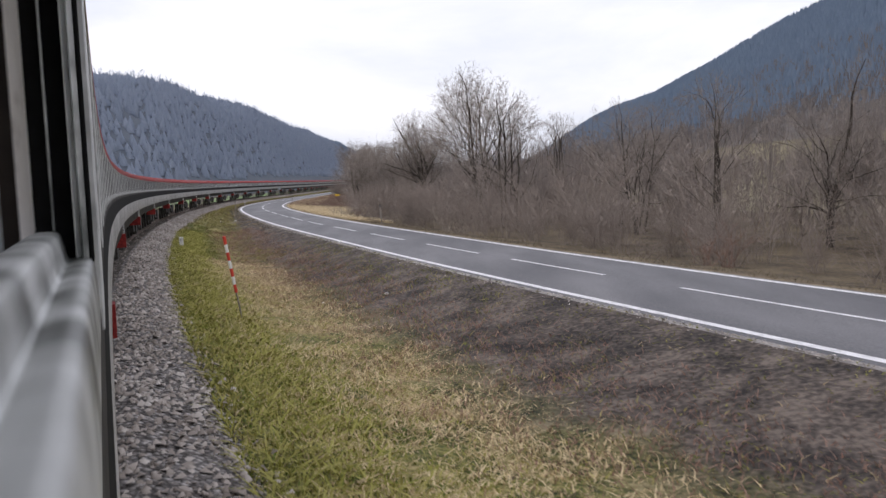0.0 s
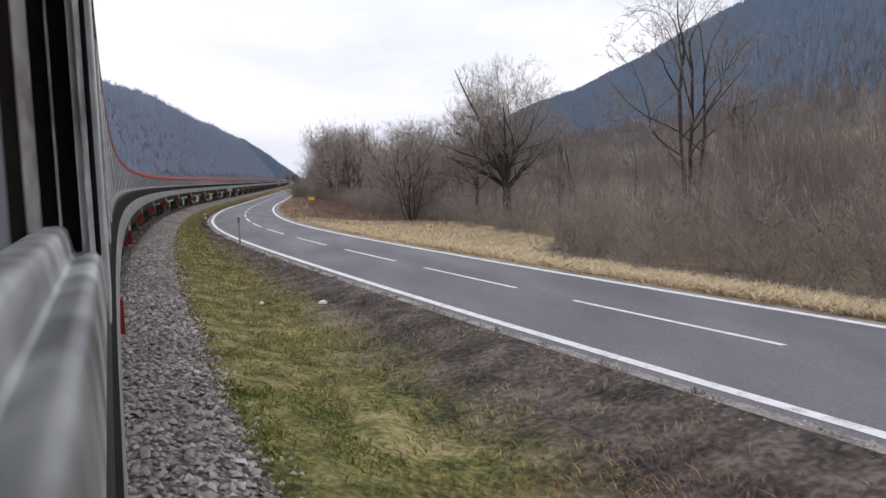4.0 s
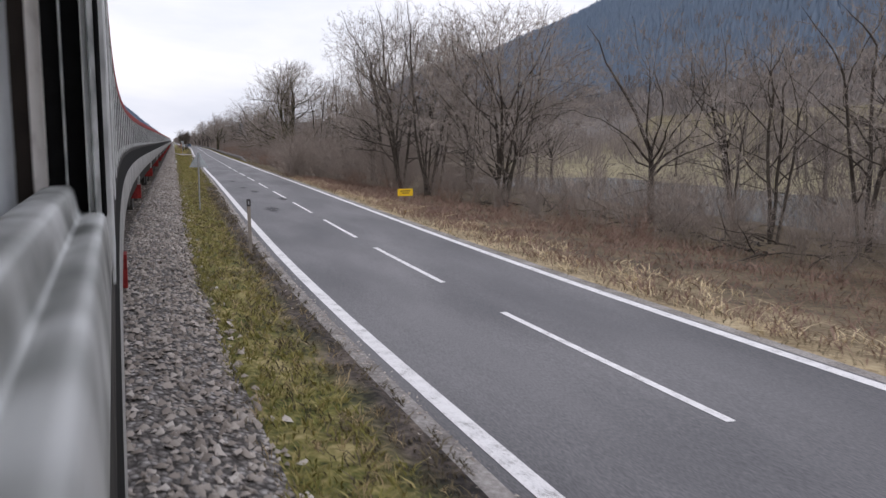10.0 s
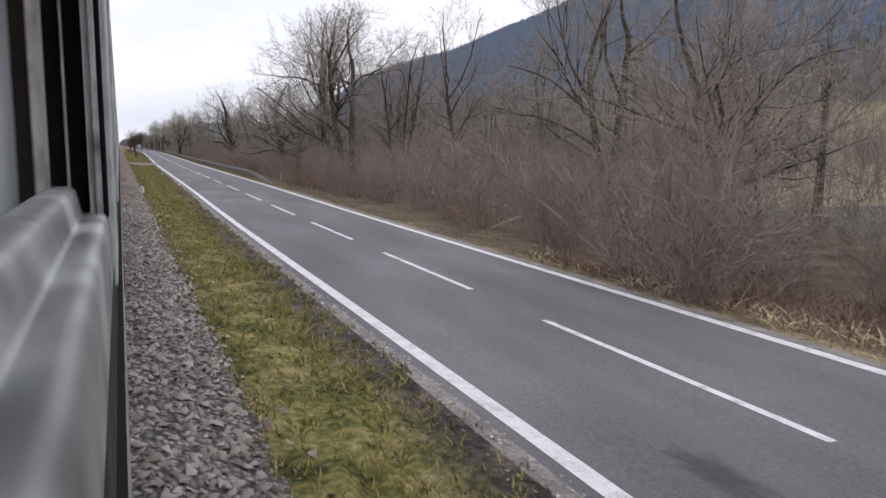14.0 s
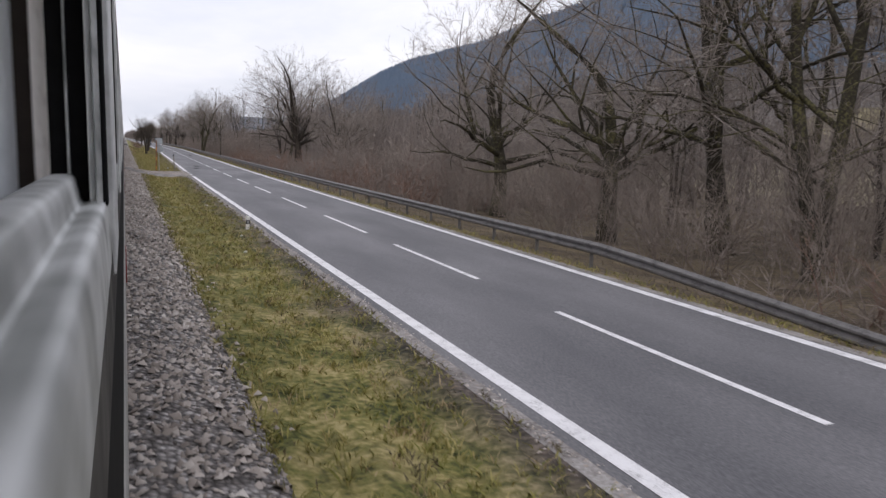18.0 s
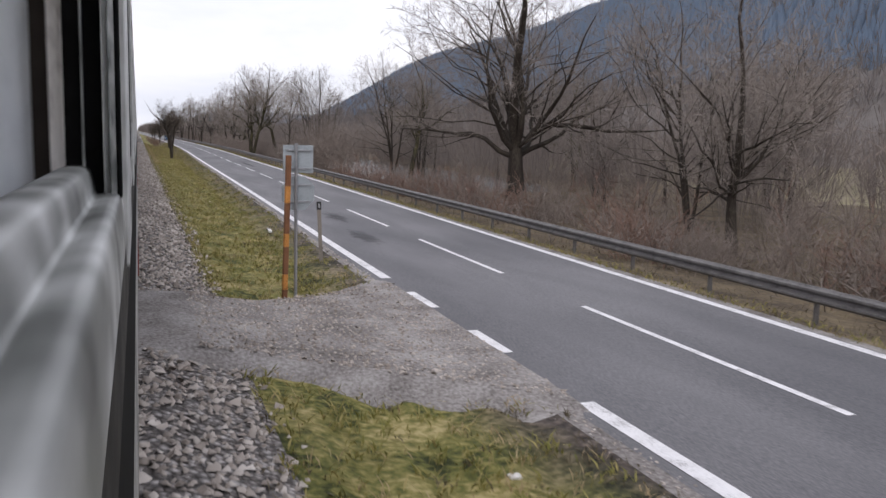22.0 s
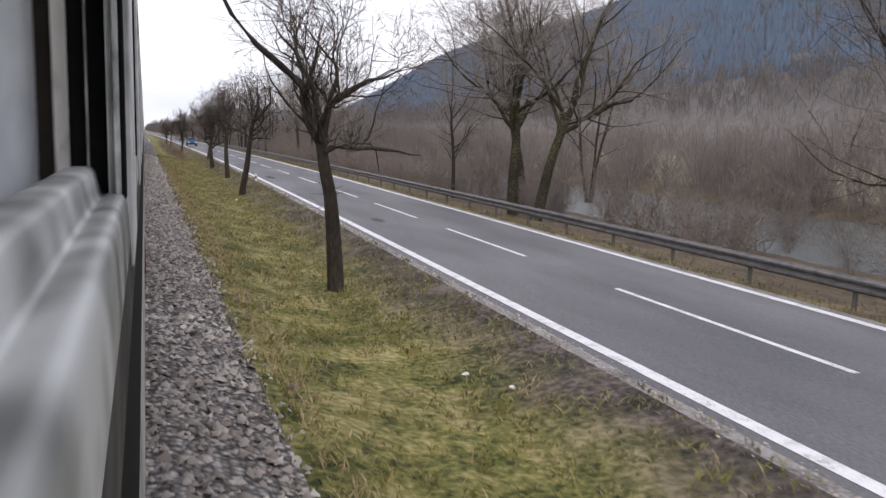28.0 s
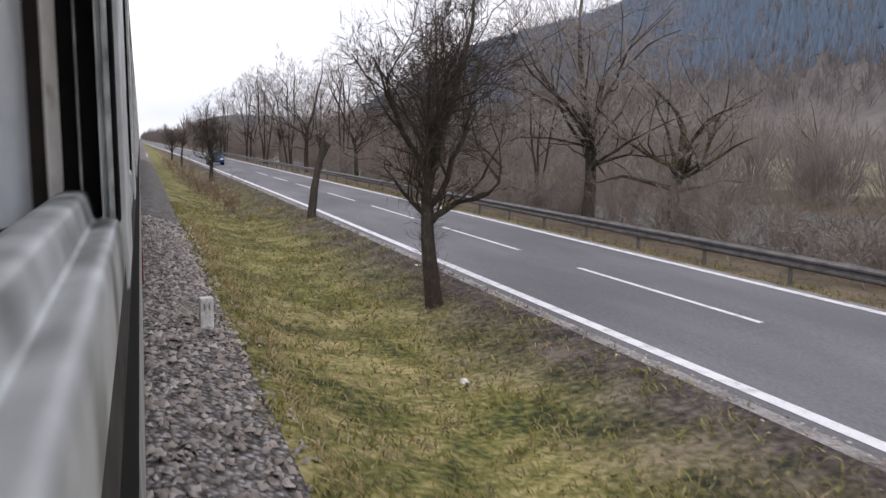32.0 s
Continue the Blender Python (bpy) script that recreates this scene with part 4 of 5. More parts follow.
def raw(name, v, f, mat, label, category, smooth=False):
    me = bpy.data.meshes.new(name)
    k = f.shape[1]
    me.vertices.add(len(v))
    me.vertices.foreach_set("co", np.asarray(v, dtype=np.float32).ravel())
    me.loops.add(f.size)
    me.loops.foreach_set("vertex_index", f.astype(np.int32).ravel())
    me.polygons.add(len(f))
    me.polygons.foreach_set("loop_start", np.arange(0, f.size, k, dtype=np.int32))
    if smooth:
        me.polygons.foreach_set("use_smooth", np.ones(len(f), dtype=bool))
    me.materials.append(mat)
    me.update(calc_edges=True)
    me.validate()
    return tagged(new(name, me), label, category, kind="stuff")


def arrays(pair):
    (v, f), (v2, f2) = (flat(me) for me in pair)
    return np.concatenate([v, v2]), np.concatenate([f, f2 + len(v)])


def flat(me):
    v = np.array([p.co for p in me.vertices])
    f = []
    for p in me.polygons:
        q = list(p.vertices)
        f.append(q[:3])
        if len(q) == 4:
            f.append([q[0], q[2], q[3]])
    return v, np.array(f)


for kind, name, mat, label in ((0, "red_scrub", RED, "low red-stemmed scrub along the road and river"), (1, "low_scrub", SCRUB, "low brown leafless scrub along the road and river")):
    v, f = arrays(LOW[kind])
    items = []
    for q, s, l, k in brush:
        if q == kind:
            x, y = place(s, l)
            items.append((v, f, np.array(pose(float(x), float(y), float(level(s, l)), 0, 0, rnd.uniform(0, 360)) @ Matrix.Diagonal((k * 1.15, k * 1.15, k, 1)))))
    joined(name, items, mat, label, "scrub")
far_bush = [arrays(shrub(4.8, 121 + i, 13, 0.016, 0.65, SCRUB, 7, 5)) for i in range(4)]
items = []
s = -10.0
while s < 680:
    for back, lo, hi in ((5.5, 0.7, 1.1), (13, 0.8, 1.25)):
        if (418 < s < 522 or 336 < s < 395) and (back < 10 or rnd.random() < 0.3):
            continue
        if 100 < s < 205 and rnd.random() < 0.35:
            continue
        ss, l = s + rnd.uniform(-2, 2), front(s) + back + rnd.uniform(-2, 2)
        x, y = place(ss, l)
        k = rnd.uniform(lo, hi) * (0.8 if 95 < s < 205 else 0.6 if 418 < s < 522 else 1.0)
        m = np.array(pose(float(x), float(y), float(level(ss, l)) - 0.2, 0, 0, rnd.uniform(0, 360)) @ Matrix.Diagonal((k * 1.2, k * 1.2, k, 1)))
        items.append((*far_bush[rnd.randrange(4)], m))
    s += 3.6
joined("thicket", items, SCRUB, "dense brown leafless scrub behind the road", "scrub")


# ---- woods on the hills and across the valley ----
# distance haze put into the colours: FIR and HAZY blue-grey, WOOD and FARWOOD lightened
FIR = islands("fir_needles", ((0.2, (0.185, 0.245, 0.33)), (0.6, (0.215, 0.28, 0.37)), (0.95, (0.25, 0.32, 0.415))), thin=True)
WOOD = islands("bare_hill_wood", ((0.2, (0.172, 0.160, 0.158)), (0.6, (0.205, 0.188, 0.183)), (0.95, (0.245, 0.222, 0.212))), thin=True)
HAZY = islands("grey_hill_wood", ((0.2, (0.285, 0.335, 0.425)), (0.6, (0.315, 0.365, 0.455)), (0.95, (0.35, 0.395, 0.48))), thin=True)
FARWOOD = islands("valley_wood", ((0.2, (0.155, 0.132, 0.120)), (0.6, (0.22, 0.19, 0.174)), (0.95, (0.295, 0.258, 0.237))), thin=True)
gen = np.random.RandomState(17)


def on_grid(g, i, j):
    """Points of a hill's grid at fractional indices."""
    i0, j0 = i.astype(int), j.astype(int)
    u, v = (i - i0)[:, None], (j - j0)[:, None]
    return (g[i0, j0] * (1 - u) + g[i0 + 1, j0] * u) * (1 - v) + (g[i0, j0 + 1] * (1 - u) + g[i0 + 1, j0 + 1] * u) * v


def canopy(p, h, w, rings, sides=6):
    """Closely set far trees: each one a crown of uneven rings (radius, height) up to its tip."""
    n = len(p)
    turn = gen.uniform(0, 6.283, n)
    vs = []
    for k, z in rings:
        for q in range(sides):
            r = w * k * gen.uniform(0.75, 1.25, n)
            vs.append(np.stack([p[:, 0] + r * np.cos(turn + 6.283 * q / sides), p[:, 1] + r * np.sin(turn + 6.283 * q / sides), p[:, 2] + h * z * gen.uniform(0.92, 1.08, n)], 1))
    vs.append(np.stack([p[:, 0] + 0.1 * w * gen.normal(0, 1, n), p[:, 1], p[:, 2] + h], 1))
    m = len(rings)
    o = np.arange(n)[:, None] * (m * sides + 1)
    fs = []
    for j in range(m):
        for q in range(sides):
            u, v = j * sides + q, j * sides + (q + 1) % sides
            if j < m - 1:
                fs += [np.concatenate([o + u, o + v, o + v + sides], 1), np.concatenate([o + u, o + v + sides, o + u + sides], 1)]
            else:
                fs.append(np.concatenate([o + u, o + v, o + m * sides], 1))
    return np.stack(vs, 1).reshape(-1, 3), np.concatenate(fs)


FIRS = ((1.0, -0.15),)


def tufts(p, h, blades, spread, width, up=0.55):
    """Far leafless trees: sprays of tapering blades that fan out from the stem."""
    n = len(p)
    a = gen.uniform(0, 6.283, (n, blades))
    r = gen.uniform(0.1, 1.0, (n, blades)) * spread * h[:, None]
    z0 = gen.uniform(-0.05, up, (n, blades)) * h[:, None]
    root = p[:, None, :] + np.stack([0.25 * r * np.cos(a), 0.25 * r * np.sin(a), z0], 2)
    tip = p[:, None, :] + np.stack([r * np.cos(a), r * np.sin(a), np.minimum(z0 + h[:, None] * gen.uniform(0.35, 0.75, (n, blades)), h[:, None] * (1 - 0.55 * (r / (spread * h[:, None])) ** 2) * gen.uniform(0.82, 1.05, (n, blades)))], 2)
    b = gen.uniform(0, 6.283, (n, blades))
    side = np.stack([np.cos(b), np.sin(b), gen.uniform(-0.3, 0.3, (n, blades))], 2) * (width * gen.uniform(0.6, 1.4, (n, blades)))[:, :, None]
    mid = root * 0.45 + tip * 0.55
    v = np.stack([root, mid - side, tip, mid + side], 2).reshape(-1, 3)
    o = np.arange(n * blades)[:, None] * 4
    return v, np.concatenate([np.concatenate([o, o + 1, o + 2], 1), np.concatenate([o, o + 2, o + 3], 1)], 0)


def split(g, count, j0, j1, i0=0.0, i1=1.0):
    n, k = g.shape[:2]
    return on_grid(g, gen.uniform(i0, i1, count) * (n - 1.01), gen.uniform(j0, j1, count) * (k - 1.01))


right = split(hill_right, 52000, 0.05, 0.43, 0.28, 1.0)
edge = gen.uniform(-0.4, 0.4, len(right)) + (right[:, 2] - np.interp(right[:, 1], [250, 400], [34, 15])) / 30 + 0.45 * np.sin(right[:, 1] / 70) + 0.3 * np.sin(right[:, 1] / 23 + right[:, 0] / 31)
edge = np.where(right[:, 0] < 215, -1.0, edge)
fir, wood = right[edge > 0], right[edge <= 0]
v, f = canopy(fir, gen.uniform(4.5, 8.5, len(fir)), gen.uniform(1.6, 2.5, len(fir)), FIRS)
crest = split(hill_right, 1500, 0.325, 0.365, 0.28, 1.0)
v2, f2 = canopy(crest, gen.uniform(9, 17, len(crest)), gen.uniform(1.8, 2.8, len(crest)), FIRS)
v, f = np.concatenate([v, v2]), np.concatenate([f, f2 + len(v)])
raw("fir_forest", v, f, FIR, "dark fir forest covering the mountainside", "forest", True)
wood = wood[wood[:, 0] > 160]
v, f = tufts(wood[::2], gen.uniform(7, 13, len(wood[::2])), 11, 0.42, 0.17, 0.7)
raw("mountain_wood", v, f, WOOD, "leafless wood on the lower mountainside", "forest")
left = split(hill_left, 24000, 0.02, 0.17, 0.0, 1.0)
far_fir = left[(left[:, 1] > 1200) & (gen.uniform(0, 1, len(left)) < 0.4)]
v, f = canopy(far_fir, gen.uniform(7, 11, len(far_fir)), gen.uniform(1.6, 2.6, len(far_fir)), FIRS)
raw("fir_wood", v, f, FIR, "dark firs on the hillside", "forest", True)
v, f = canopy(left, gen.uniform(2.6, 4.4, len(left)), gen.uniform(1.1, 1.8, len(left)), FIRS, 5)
raw("hillside_wood", v, f, HAZY, "leafless wood on the hillside with haze in its colour", "forest", True)
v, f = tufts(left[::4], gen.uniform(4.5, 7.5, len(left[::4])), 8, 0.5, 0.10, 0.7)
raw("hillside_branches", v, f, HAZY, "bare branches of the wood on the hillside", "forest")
n = 3400
ss, ll = gen.uniform(-20, 1100, n), 12 + gen.uniform(30, 190, n)
wet = np.array([river_depth(a, b) for a, b in zip(ss, ll)])
keep = (wet < 0.4) & ((ss > 250) | (gen.uniform(0, 1, n) < 0.45))
ss, ll = ss[keep], ll[keep]
x, y = place(ss, ll)
pts = np.stack([x, y, level(ss, ll) - 0.2], 1)
v, f = tufts(pts, gen.uniform(3.5, 8, len(pts)) * (1 + 0.35 * np.sin(ss / 9.0 + ll / 7.0)) + np.clip(ll - 80, 0, 80) * 0.05, 24, 0.5, 0.055)
raw("valley_wood", v, f, FARWOOD, "brown leafless wood and scrub across the valley floor", "wood")
n = 520
ss = gen.uniform(385, 640, n)
ll = road(ss) + 36 + np.abs(gen.normal(0, 9, n))
x, y = place(ss, ll)
v, f = tufts(np.stack([x, y, level(ss, ll) - 1.0], 1), gen.uniform(2.0, 8, n), 70, 0.6, 0.035, 0.7)
raw("bank_scrub", v, f, FARWOOD, "brown leafless scrub on the river's far bank", "scrub")
n = 960
ss = np.where(gen.uniform(0, 1, n) < 0.6, gen.uniform(40, 230, n), gen.uniform(150, 205, n))
ll = road(ss) + np.interp(ss, [40, 90, 130, 230], [11, 13, 18, 14]) + gen.uniform(0, 26, n)
ok = np.array([river_depth(a, b) for a, b in zip(ss, ll)]) < 0.3
ss, ll = ss[ok], ll[ok]
x, y = place(ss, ll)
v, f = tufts(np.stack([x, y, level(ss, ll) - 0.2], 1), gen.uniform(1.2, 3.8, len(ss)), 32, 0.7, 0.016, 0.6)
raw("undergrowth", v, f, SCRUB, "low brown undergrowth below the bare trees", "scrub")
n = 420
ss, ll = gen.uniform(30, 900, n), gen.uniform(-26, -8, n)
x, y = place(ss, ll)
v, f = tufts(np.stack([x, y, level(ss, ll) - 0.2], 1), gen.uniform(1.2, 3.0, n), 22, 0.6, 0.06)
raw("hedge", v, f, FARWOOD, "low leafless hedge beyond the track", "scrub")
n = 760
ss, ll = gen.uniform(640, 1500, n), 0
ll = road(ss) + gen.uniform(6, 40, n)
x, y = place(ss, ll)
v, f = tufts(np.stack([x, y, level(ss, ll) - 0.2], 1), gen.uniform(5, 12, n), 24, 0.4, 0.14)
raw("distant_wood", v, f, FARWOOD, "leafless trees closing the valley in the distance", "wood")

n = 760
ss = gen.uniform(-10, 640, n)
ll = road(ss) + np.interp(ss, [0, 90, 125, 150, 205, 640], [16, 18, 30, 26, 17, 15]) + gen.uniform(0, 18, n)
ok = ((ss < 418) | (ss > 522)) & ((ss < 182) | (ss > 232))
ss, ll = ss[ok], ll[ok]
x, y = place(ss, ll)
v, f = tufts(np.stack([x, y, level(ss, ll) - 0.2], 1), gen.uniform(5.5, 9.5, len(ss)), 90, 0.42, 0.022, 0.7)
raw("river_wood", v, f, FARWOOD, "dense brown leafless wood along the river", "wood")

foot = split(hill_right, 6200, 0.0, 0.15, 0.15, 1.0)
v, f = tufts(foot, gen.uniform(6, 12, len(foot)), 11, 0.5, 0.11)
raw("foothill_wood", v, f, FARWOOD, "brown leafless wood at the foot of the mountain", "wood")
CROP = material("winter_crop", ((0.36, (0.10, 0.15, 0.06)), (0.5, (0.17, 0.235, 0.10)), (0.64, (0.25, 0.31, 0.16))), 0.05, 1.5, 0.95, 0.3)
ob = strip("green_field", np.arange(150, 700, 10.0), [-75, -55, -35, -14], [-0.35, -0.38, -0.42, -0.42], CROP)
tagged(ob, "pale green winter crop beyond the track", "field", kind="structure")

# ---- river ----
water = bpy.data.materials.new("river_water")
water.use_nodes = True
b = water.node_tree.nodes["Principled BSDF"]
# base colour lifted to grey in place of bright sky glints
b.inputs["Base Color"].default_value, b.inputs["Roughness"].default_value, b.inputs["IOR"].default_value = (0.13, 0.14, 0.135, 1), 0.22, 1.33
wv, wb = water.node_tree.nodes.new("ShaderNodeTexNoise"), water.node_tree.nodes.new("ShaderNodeBump")
wv.inputs["Scale"].default_value, wv.inputs["Detail"].default_value = 2.2, 6.0
wb.inputs["Strength"].default_value, wb.inputs["Distance"].default_value = 1.0, 0.30
water.node_tree.links.new(wv.outputs["Fac"], wb.inputs["Height"])
water.node_tree.links.new(wb.outputs["Normal"], b.inputs["Normal"])
ws2 = np.arange(384, 800, 6.0)
bank = lambda s: road(s) + 12.5
ob = strip("river", ws2, [lambda s: bank(s) - 1, lambda s: bank(s) + 13, lambda s: bank(s) + 26], [-2.25, -2.25, -2.25], water)
tagged(ob, "slow grey river reflecting the sky behind the trees", "river", kind="structure")

ps = np.arange(166, 262, 6.0)
ob = strip("pool", ps, [lambda s: road(s) + 24.5, lambda s: road(s) + 40, lambda s: road(s) + 55.5], [-2.05, -2.05, -2.05], water)
tagged(ob, "still grey-brown backwater among bare trees", "water", kind="structure")

# ---- track: rails, sleepers and ballast ----
RAIL = material("rusty_rail", ((0.35, (0.06, 0.04, 0.03)), (0.5, (0.11, 0.075, 0.055)), (0.65, (0.17, 0.12, 0.09))), 3, 30, 0.6, 0.2)
SLEEPER = islands("old_sleepers", ((0.2, (0.05, 0.043, 0.037)), (0.6, (0.10, 0.086, 0.073)), (0.95, (0.15, 0.13, 0.11))))
ts = np.concatenate([np.arange(-60, 620, 2.0), np.arange(620, 1500, 20.0)])
for c in (-2.42, -0.95):
    prof = ((-0.075, 0.42), (-0.07, 0.435), (-0.012, 0.46), (-0.012, 0.53), (-0.036, 0.54), (-0.036, 0.575), (0.036, 0.575), (0.036, 0.54), (0.012, 0.53), (0.012, 0.46), (0.07, 0.435), (0.075, 0.42))
    ob = strip("rail", ts, [c + q for q, z in prof], [z for q, z in prof], RAIL, smooth=False)
    tagged(ob, "rusty steel rail of the single track", "rail", "track rails")
n = 1100
ss = -40 + 0.62 * np.arange(n)
box = np.array([(u, v, w) for u in (-0.5, 0.5) for v in (-0.5, 0.5) for w in (0, 1)], float)
quads = np.array([(0, 1, 3, 2), (4, 6, 7, 5), (0, 4, 5, 1), (2, 3, 7, 6), (1, 5, 7, 3)])
hx = np.interp(ss, _s, _h)
cx, cy = place(ss, np.full(n, -1.685))
v = np.stack([cx[:, None] + box[:, 0] * 2.5 * np.cos(hx)[:, None] + box[:, 1] * 0.25 * np.sin(hx)[:, None], cy[:, None] - box[:, 0] * 2.5 * np.sin(hx)[:, None] + box[:, 1] * 0.25 * np.cos(hx)[:, None], 0.35 + 0.09 * box[:, 2][None] + 0 * cx[:, None]], 2).reshape(-1, 3)
f = (np.arange(n)[:, None, None] * 8 + quads[None]).reshape(-1, 4)
raw("sleepers", v, f, SLEEPER, "weathered wooden sleepers under the rails", "sleepers")

STONE = islands("ballast_stone", ((0.2, (0.10, 0.083, 0.070)), (0.45, (0.31, 0.267, 0.232)), (0.75, (0.53, 0.47, 0.42)), (0.95, (0.78, 0.73, 0.68))))
octa = np.array([(1, 0.1, -0.4), (-0.1, 1, -0.4), (-1, -0.1, -0.4), (0.1, -1, -0.4), (0.15, 0.1, 0.7)], float)
tri = np.array([(0, 1, 4), (1, 2, 4), (2, 3, 4), (3, 0, 4)])


def stones(name, s, l, size, mat, label, category, lift=0.0):
    n = len(s)
    x, y = place(s, l)
    c = np.stack([x, y, level(s, l) + lift + size * gen.uniform(0.2, 0.9, n)], 1)
    w, e, g = gen.uniform(0, 6.283, n), gen.normal(0, 0.35, n), gen.normal(0, 0.35, n)
    o, i = 0 * w, 0 * w + 1
    q = np.array([[np.cos(w), -np.sin(w), e], [np.sin(w), np.cos(w), g], [-e, -g, i]]).transpose(2, 0, 1)
    v = (octa[None] * gen.uniform(0.55, 1.4, (n, 5, 3)) + gen.normal(0, 0.18, (n, 5, 3)) * (1, 1, 0.4)) * size[:, None, None]
    v = np.einsum("nij,nkj->nki", q, v) * np.array([1, 1, 0.8]) + c[:, None]
    f = (np.arange(n)[:, None, None] * 5 + tri[None]).reshape(-1, 3)
    return raw(name, v.reshape(-1, 3), f, mat, label, category)


n = 66000
s, l = gen.uniform(-4, 490, n), np.concatenate([gen.uniform(-0.3, 1.15, 62000), 1.15 + np.abs(gen.normal(0, 0.2, 4000))])
ok = (np.abs(s - 328.9) > 1.8)
stones("ballast_stones", s[ok], l[ok], gen.uniform(0.024, 0.060, ok.sum()), STONE, "grey broken-stone ballast beside the rails", "gravel")
n = 15000
s = gen.uniform(-4, 480, n)
l = road(s) - HALF - 0.17 - np.abs(gen.normal(0, 0.22, n))
stones("shoulder_grit", s, l, gen.uniform(0.008, 0.024, n), STONE, "brown grit along the edge of the asphalt", "gravel")
n = 6500
s, l = gen.uniform(20, 200, n), gen.uniform(-3.6, -0.2, n)
stones("ballast_between_rails", s, l, gen.uniform(0.03, 0.06, n), STONE, "grey broken-stone ballast between the rails", "gravel")

# ---- grass ----
TURF = islands("turf_blades", ((0.15, (0.075, 0.085, 0.024)), (0.4, (0.165, 0.172, 0.045)), (0.65, (0.275, 0.25, 0.082)), (0.95, (0.45, 0.37, 0.17))), grain=2.6, own=0.45)
STRAW = islands("straw", ((0.15, (0.17, 0.12, 0.065)), (0.5, (0.38, 0.29, 0.165)), (0.95, (0.58, 0.46, 0.28))), grain=1.6, own=0.25)
MOSS = islands("green_grass", ((0.15, (0.07, 0.10, 0.02)), (0.5, (0.14, 0.19, 0.04)), (0.95, (0.25, 0.28, 0.08))), grain=2.0, own=0.4)
LUSH = islands("lush_grass", ((0.15, (0.14, 0.16, 0.03)), (0.5, (0.30, 0.30, 0.065)), (0.95, (0.50, 0.44, 0.16))), grain=1.2, own=0.3)
HAY = islands("flattened_hay", ((0.15, (0.27, 0.205, 0.115)), (0.5, (0.50, 0.40, 0.245)), (0.95, (0.66, 0.55, 0.37))), grain=0.9, own=0.25)
RUST = islands("rusty_weeds", ((0.2, (0.16, 0.088, 0.066)), (0.6, (0.27, 0.158, 0.12)), (0.95, (0.38, 0.245, 0.19))))
THATCH = islands("golden_thatch", ((0.15, (0.27, 0.19, 0.10)), (0.5, (0.60, 0.46, 0.27)), (0.95, (0.80, 0.66, 0.43))), grain=0.9, own=0.3)
WEED = islands("dead_weeds", ((0.15, (0.055, 0.045, 0.032)), (0.5, (0.12, 0.10, 0.066)), (0.95, (0.25, 0.205, 0.13))), grain=1.6, own=0.25)


def grass(name, s, l, h, w, mat, label, lean=0.6):
    n = len(s)
    x, y = place(s, l)
    p = np.stack([x, y, level(s, l) - 0.02], 1)
    a, b = gen.uniform(0, 6.283, n), gen.uniform(0, 6.283, n)
    side = np.stack([np.cos(a), np.sin(a), 0 * a], 1) * w[:, None]
    k = gen.uniform(0.1, lean, n) * h
    mid = p + np.stack([0.35 * k * np.cos(b), 0.35 * k * np.sin(b), 0.5 * h], 1)
    tip = p + np.stack([k * 1.3 * np.cos(b), k * 1.3 * np.sin(b), h * gen.uniform(0.75, 1.0, n)], 1)
    v = np.stack([p - side * 0.3, mid + side * 1.1, tip, mid - side * 1.1], 1).reshape(-1, 3)
    o = np.arange(n)[:, None] * 4
    f = np.concatenate([np.concatenate([o, o + 1, o + 3], 1), np.concatenate([o + 1, o + 2, o + 3], 1)], 0)
    return raw(name, v, f, mat, label, "grass")


def verge_points(n, lo, hi, s0=-4, s1=500, clump=0.0):
    """Points on the near verge, lo to hi of its width, gathered in clumps."""
    s, u = gen.uniform(s0, s1, n), gen.uniform(lo, hi, n)
    if clump:
        c = gen.randint(0, max(1, n // 7), n)
        cs, cu = gen.uniform(s0, s1, n)[c], gen.uniform(lo, hi, n)[c]
        s, u = cs + gen.normal(0, clump, n), np.clip(cu + gen.normal(0, clump * 0.25, n), 0.0, 1.0)
    r = road(s) - HALF - 0.42
    keep = np.abs(s - 328.9) > drive_half(u) + 0.05 * gen.normal(0, 1, n)
    return s[keep], (1.15 + (r - 1.15) * u)[keep]


s, l = verge_points(130000, 0.0, 0.70, clump=0.05)
thin_out = (s > 40) | (l < 2.3) | (gen.uniform(0, 1, len(s)) < 0.2)
s, l = s[thin_out], l[thin_out]
grass("verge_turf", s, l, gen.uniform(0.05, 0.19, len(s)), gen.uniform(0.006, 0.013, len(s)), TURF, "short yellow-green winter grass on the verge", 1.1)
s, l = verge_points(30000, 0.0, 0.9, clump=0.07)
grass("verge_straw", s, l, gen.uniform(0.08, 0.2, len(s)), gen.uniform(0.004, 0.008, len(s)), STRAW, "dry straw-coloured grass tufts on the verge", 1.0)
s, l = verge_points(46000, 0.42, 1.04, clump=0.06)
grass("verge_weeds", s, l, gen.uniform(0.04, 0.15, len(s)), gen.uniform(0.004, 0.01, len(s)), WEED, "dead brown weeds beside the road", 1.0)
s, l = verge_points(30000, 0.0, 0.30, -4, 70, 0.10)
grass("moss_grass", s, l, gen.uniform(0.04, 0.10, len(s)), gen.uniform(0.008, 0.016, len(s)), MOSS, "bright green grass beside the ballast", 1.2)
s, l = verge_points(30000, 0.32, 0.80, -4, 66, 0.22)
grass("ditch_weeds", s, l, gen.uniform(0.06, 0.22, len(s)), gen.uniform(0.004, 0.009, len(s)), RUST, "red-brown dead weeds in the ditch", 1.2)
s, l = verge_points(48000, 0.10, 0.52, -4, 40, 0.22)
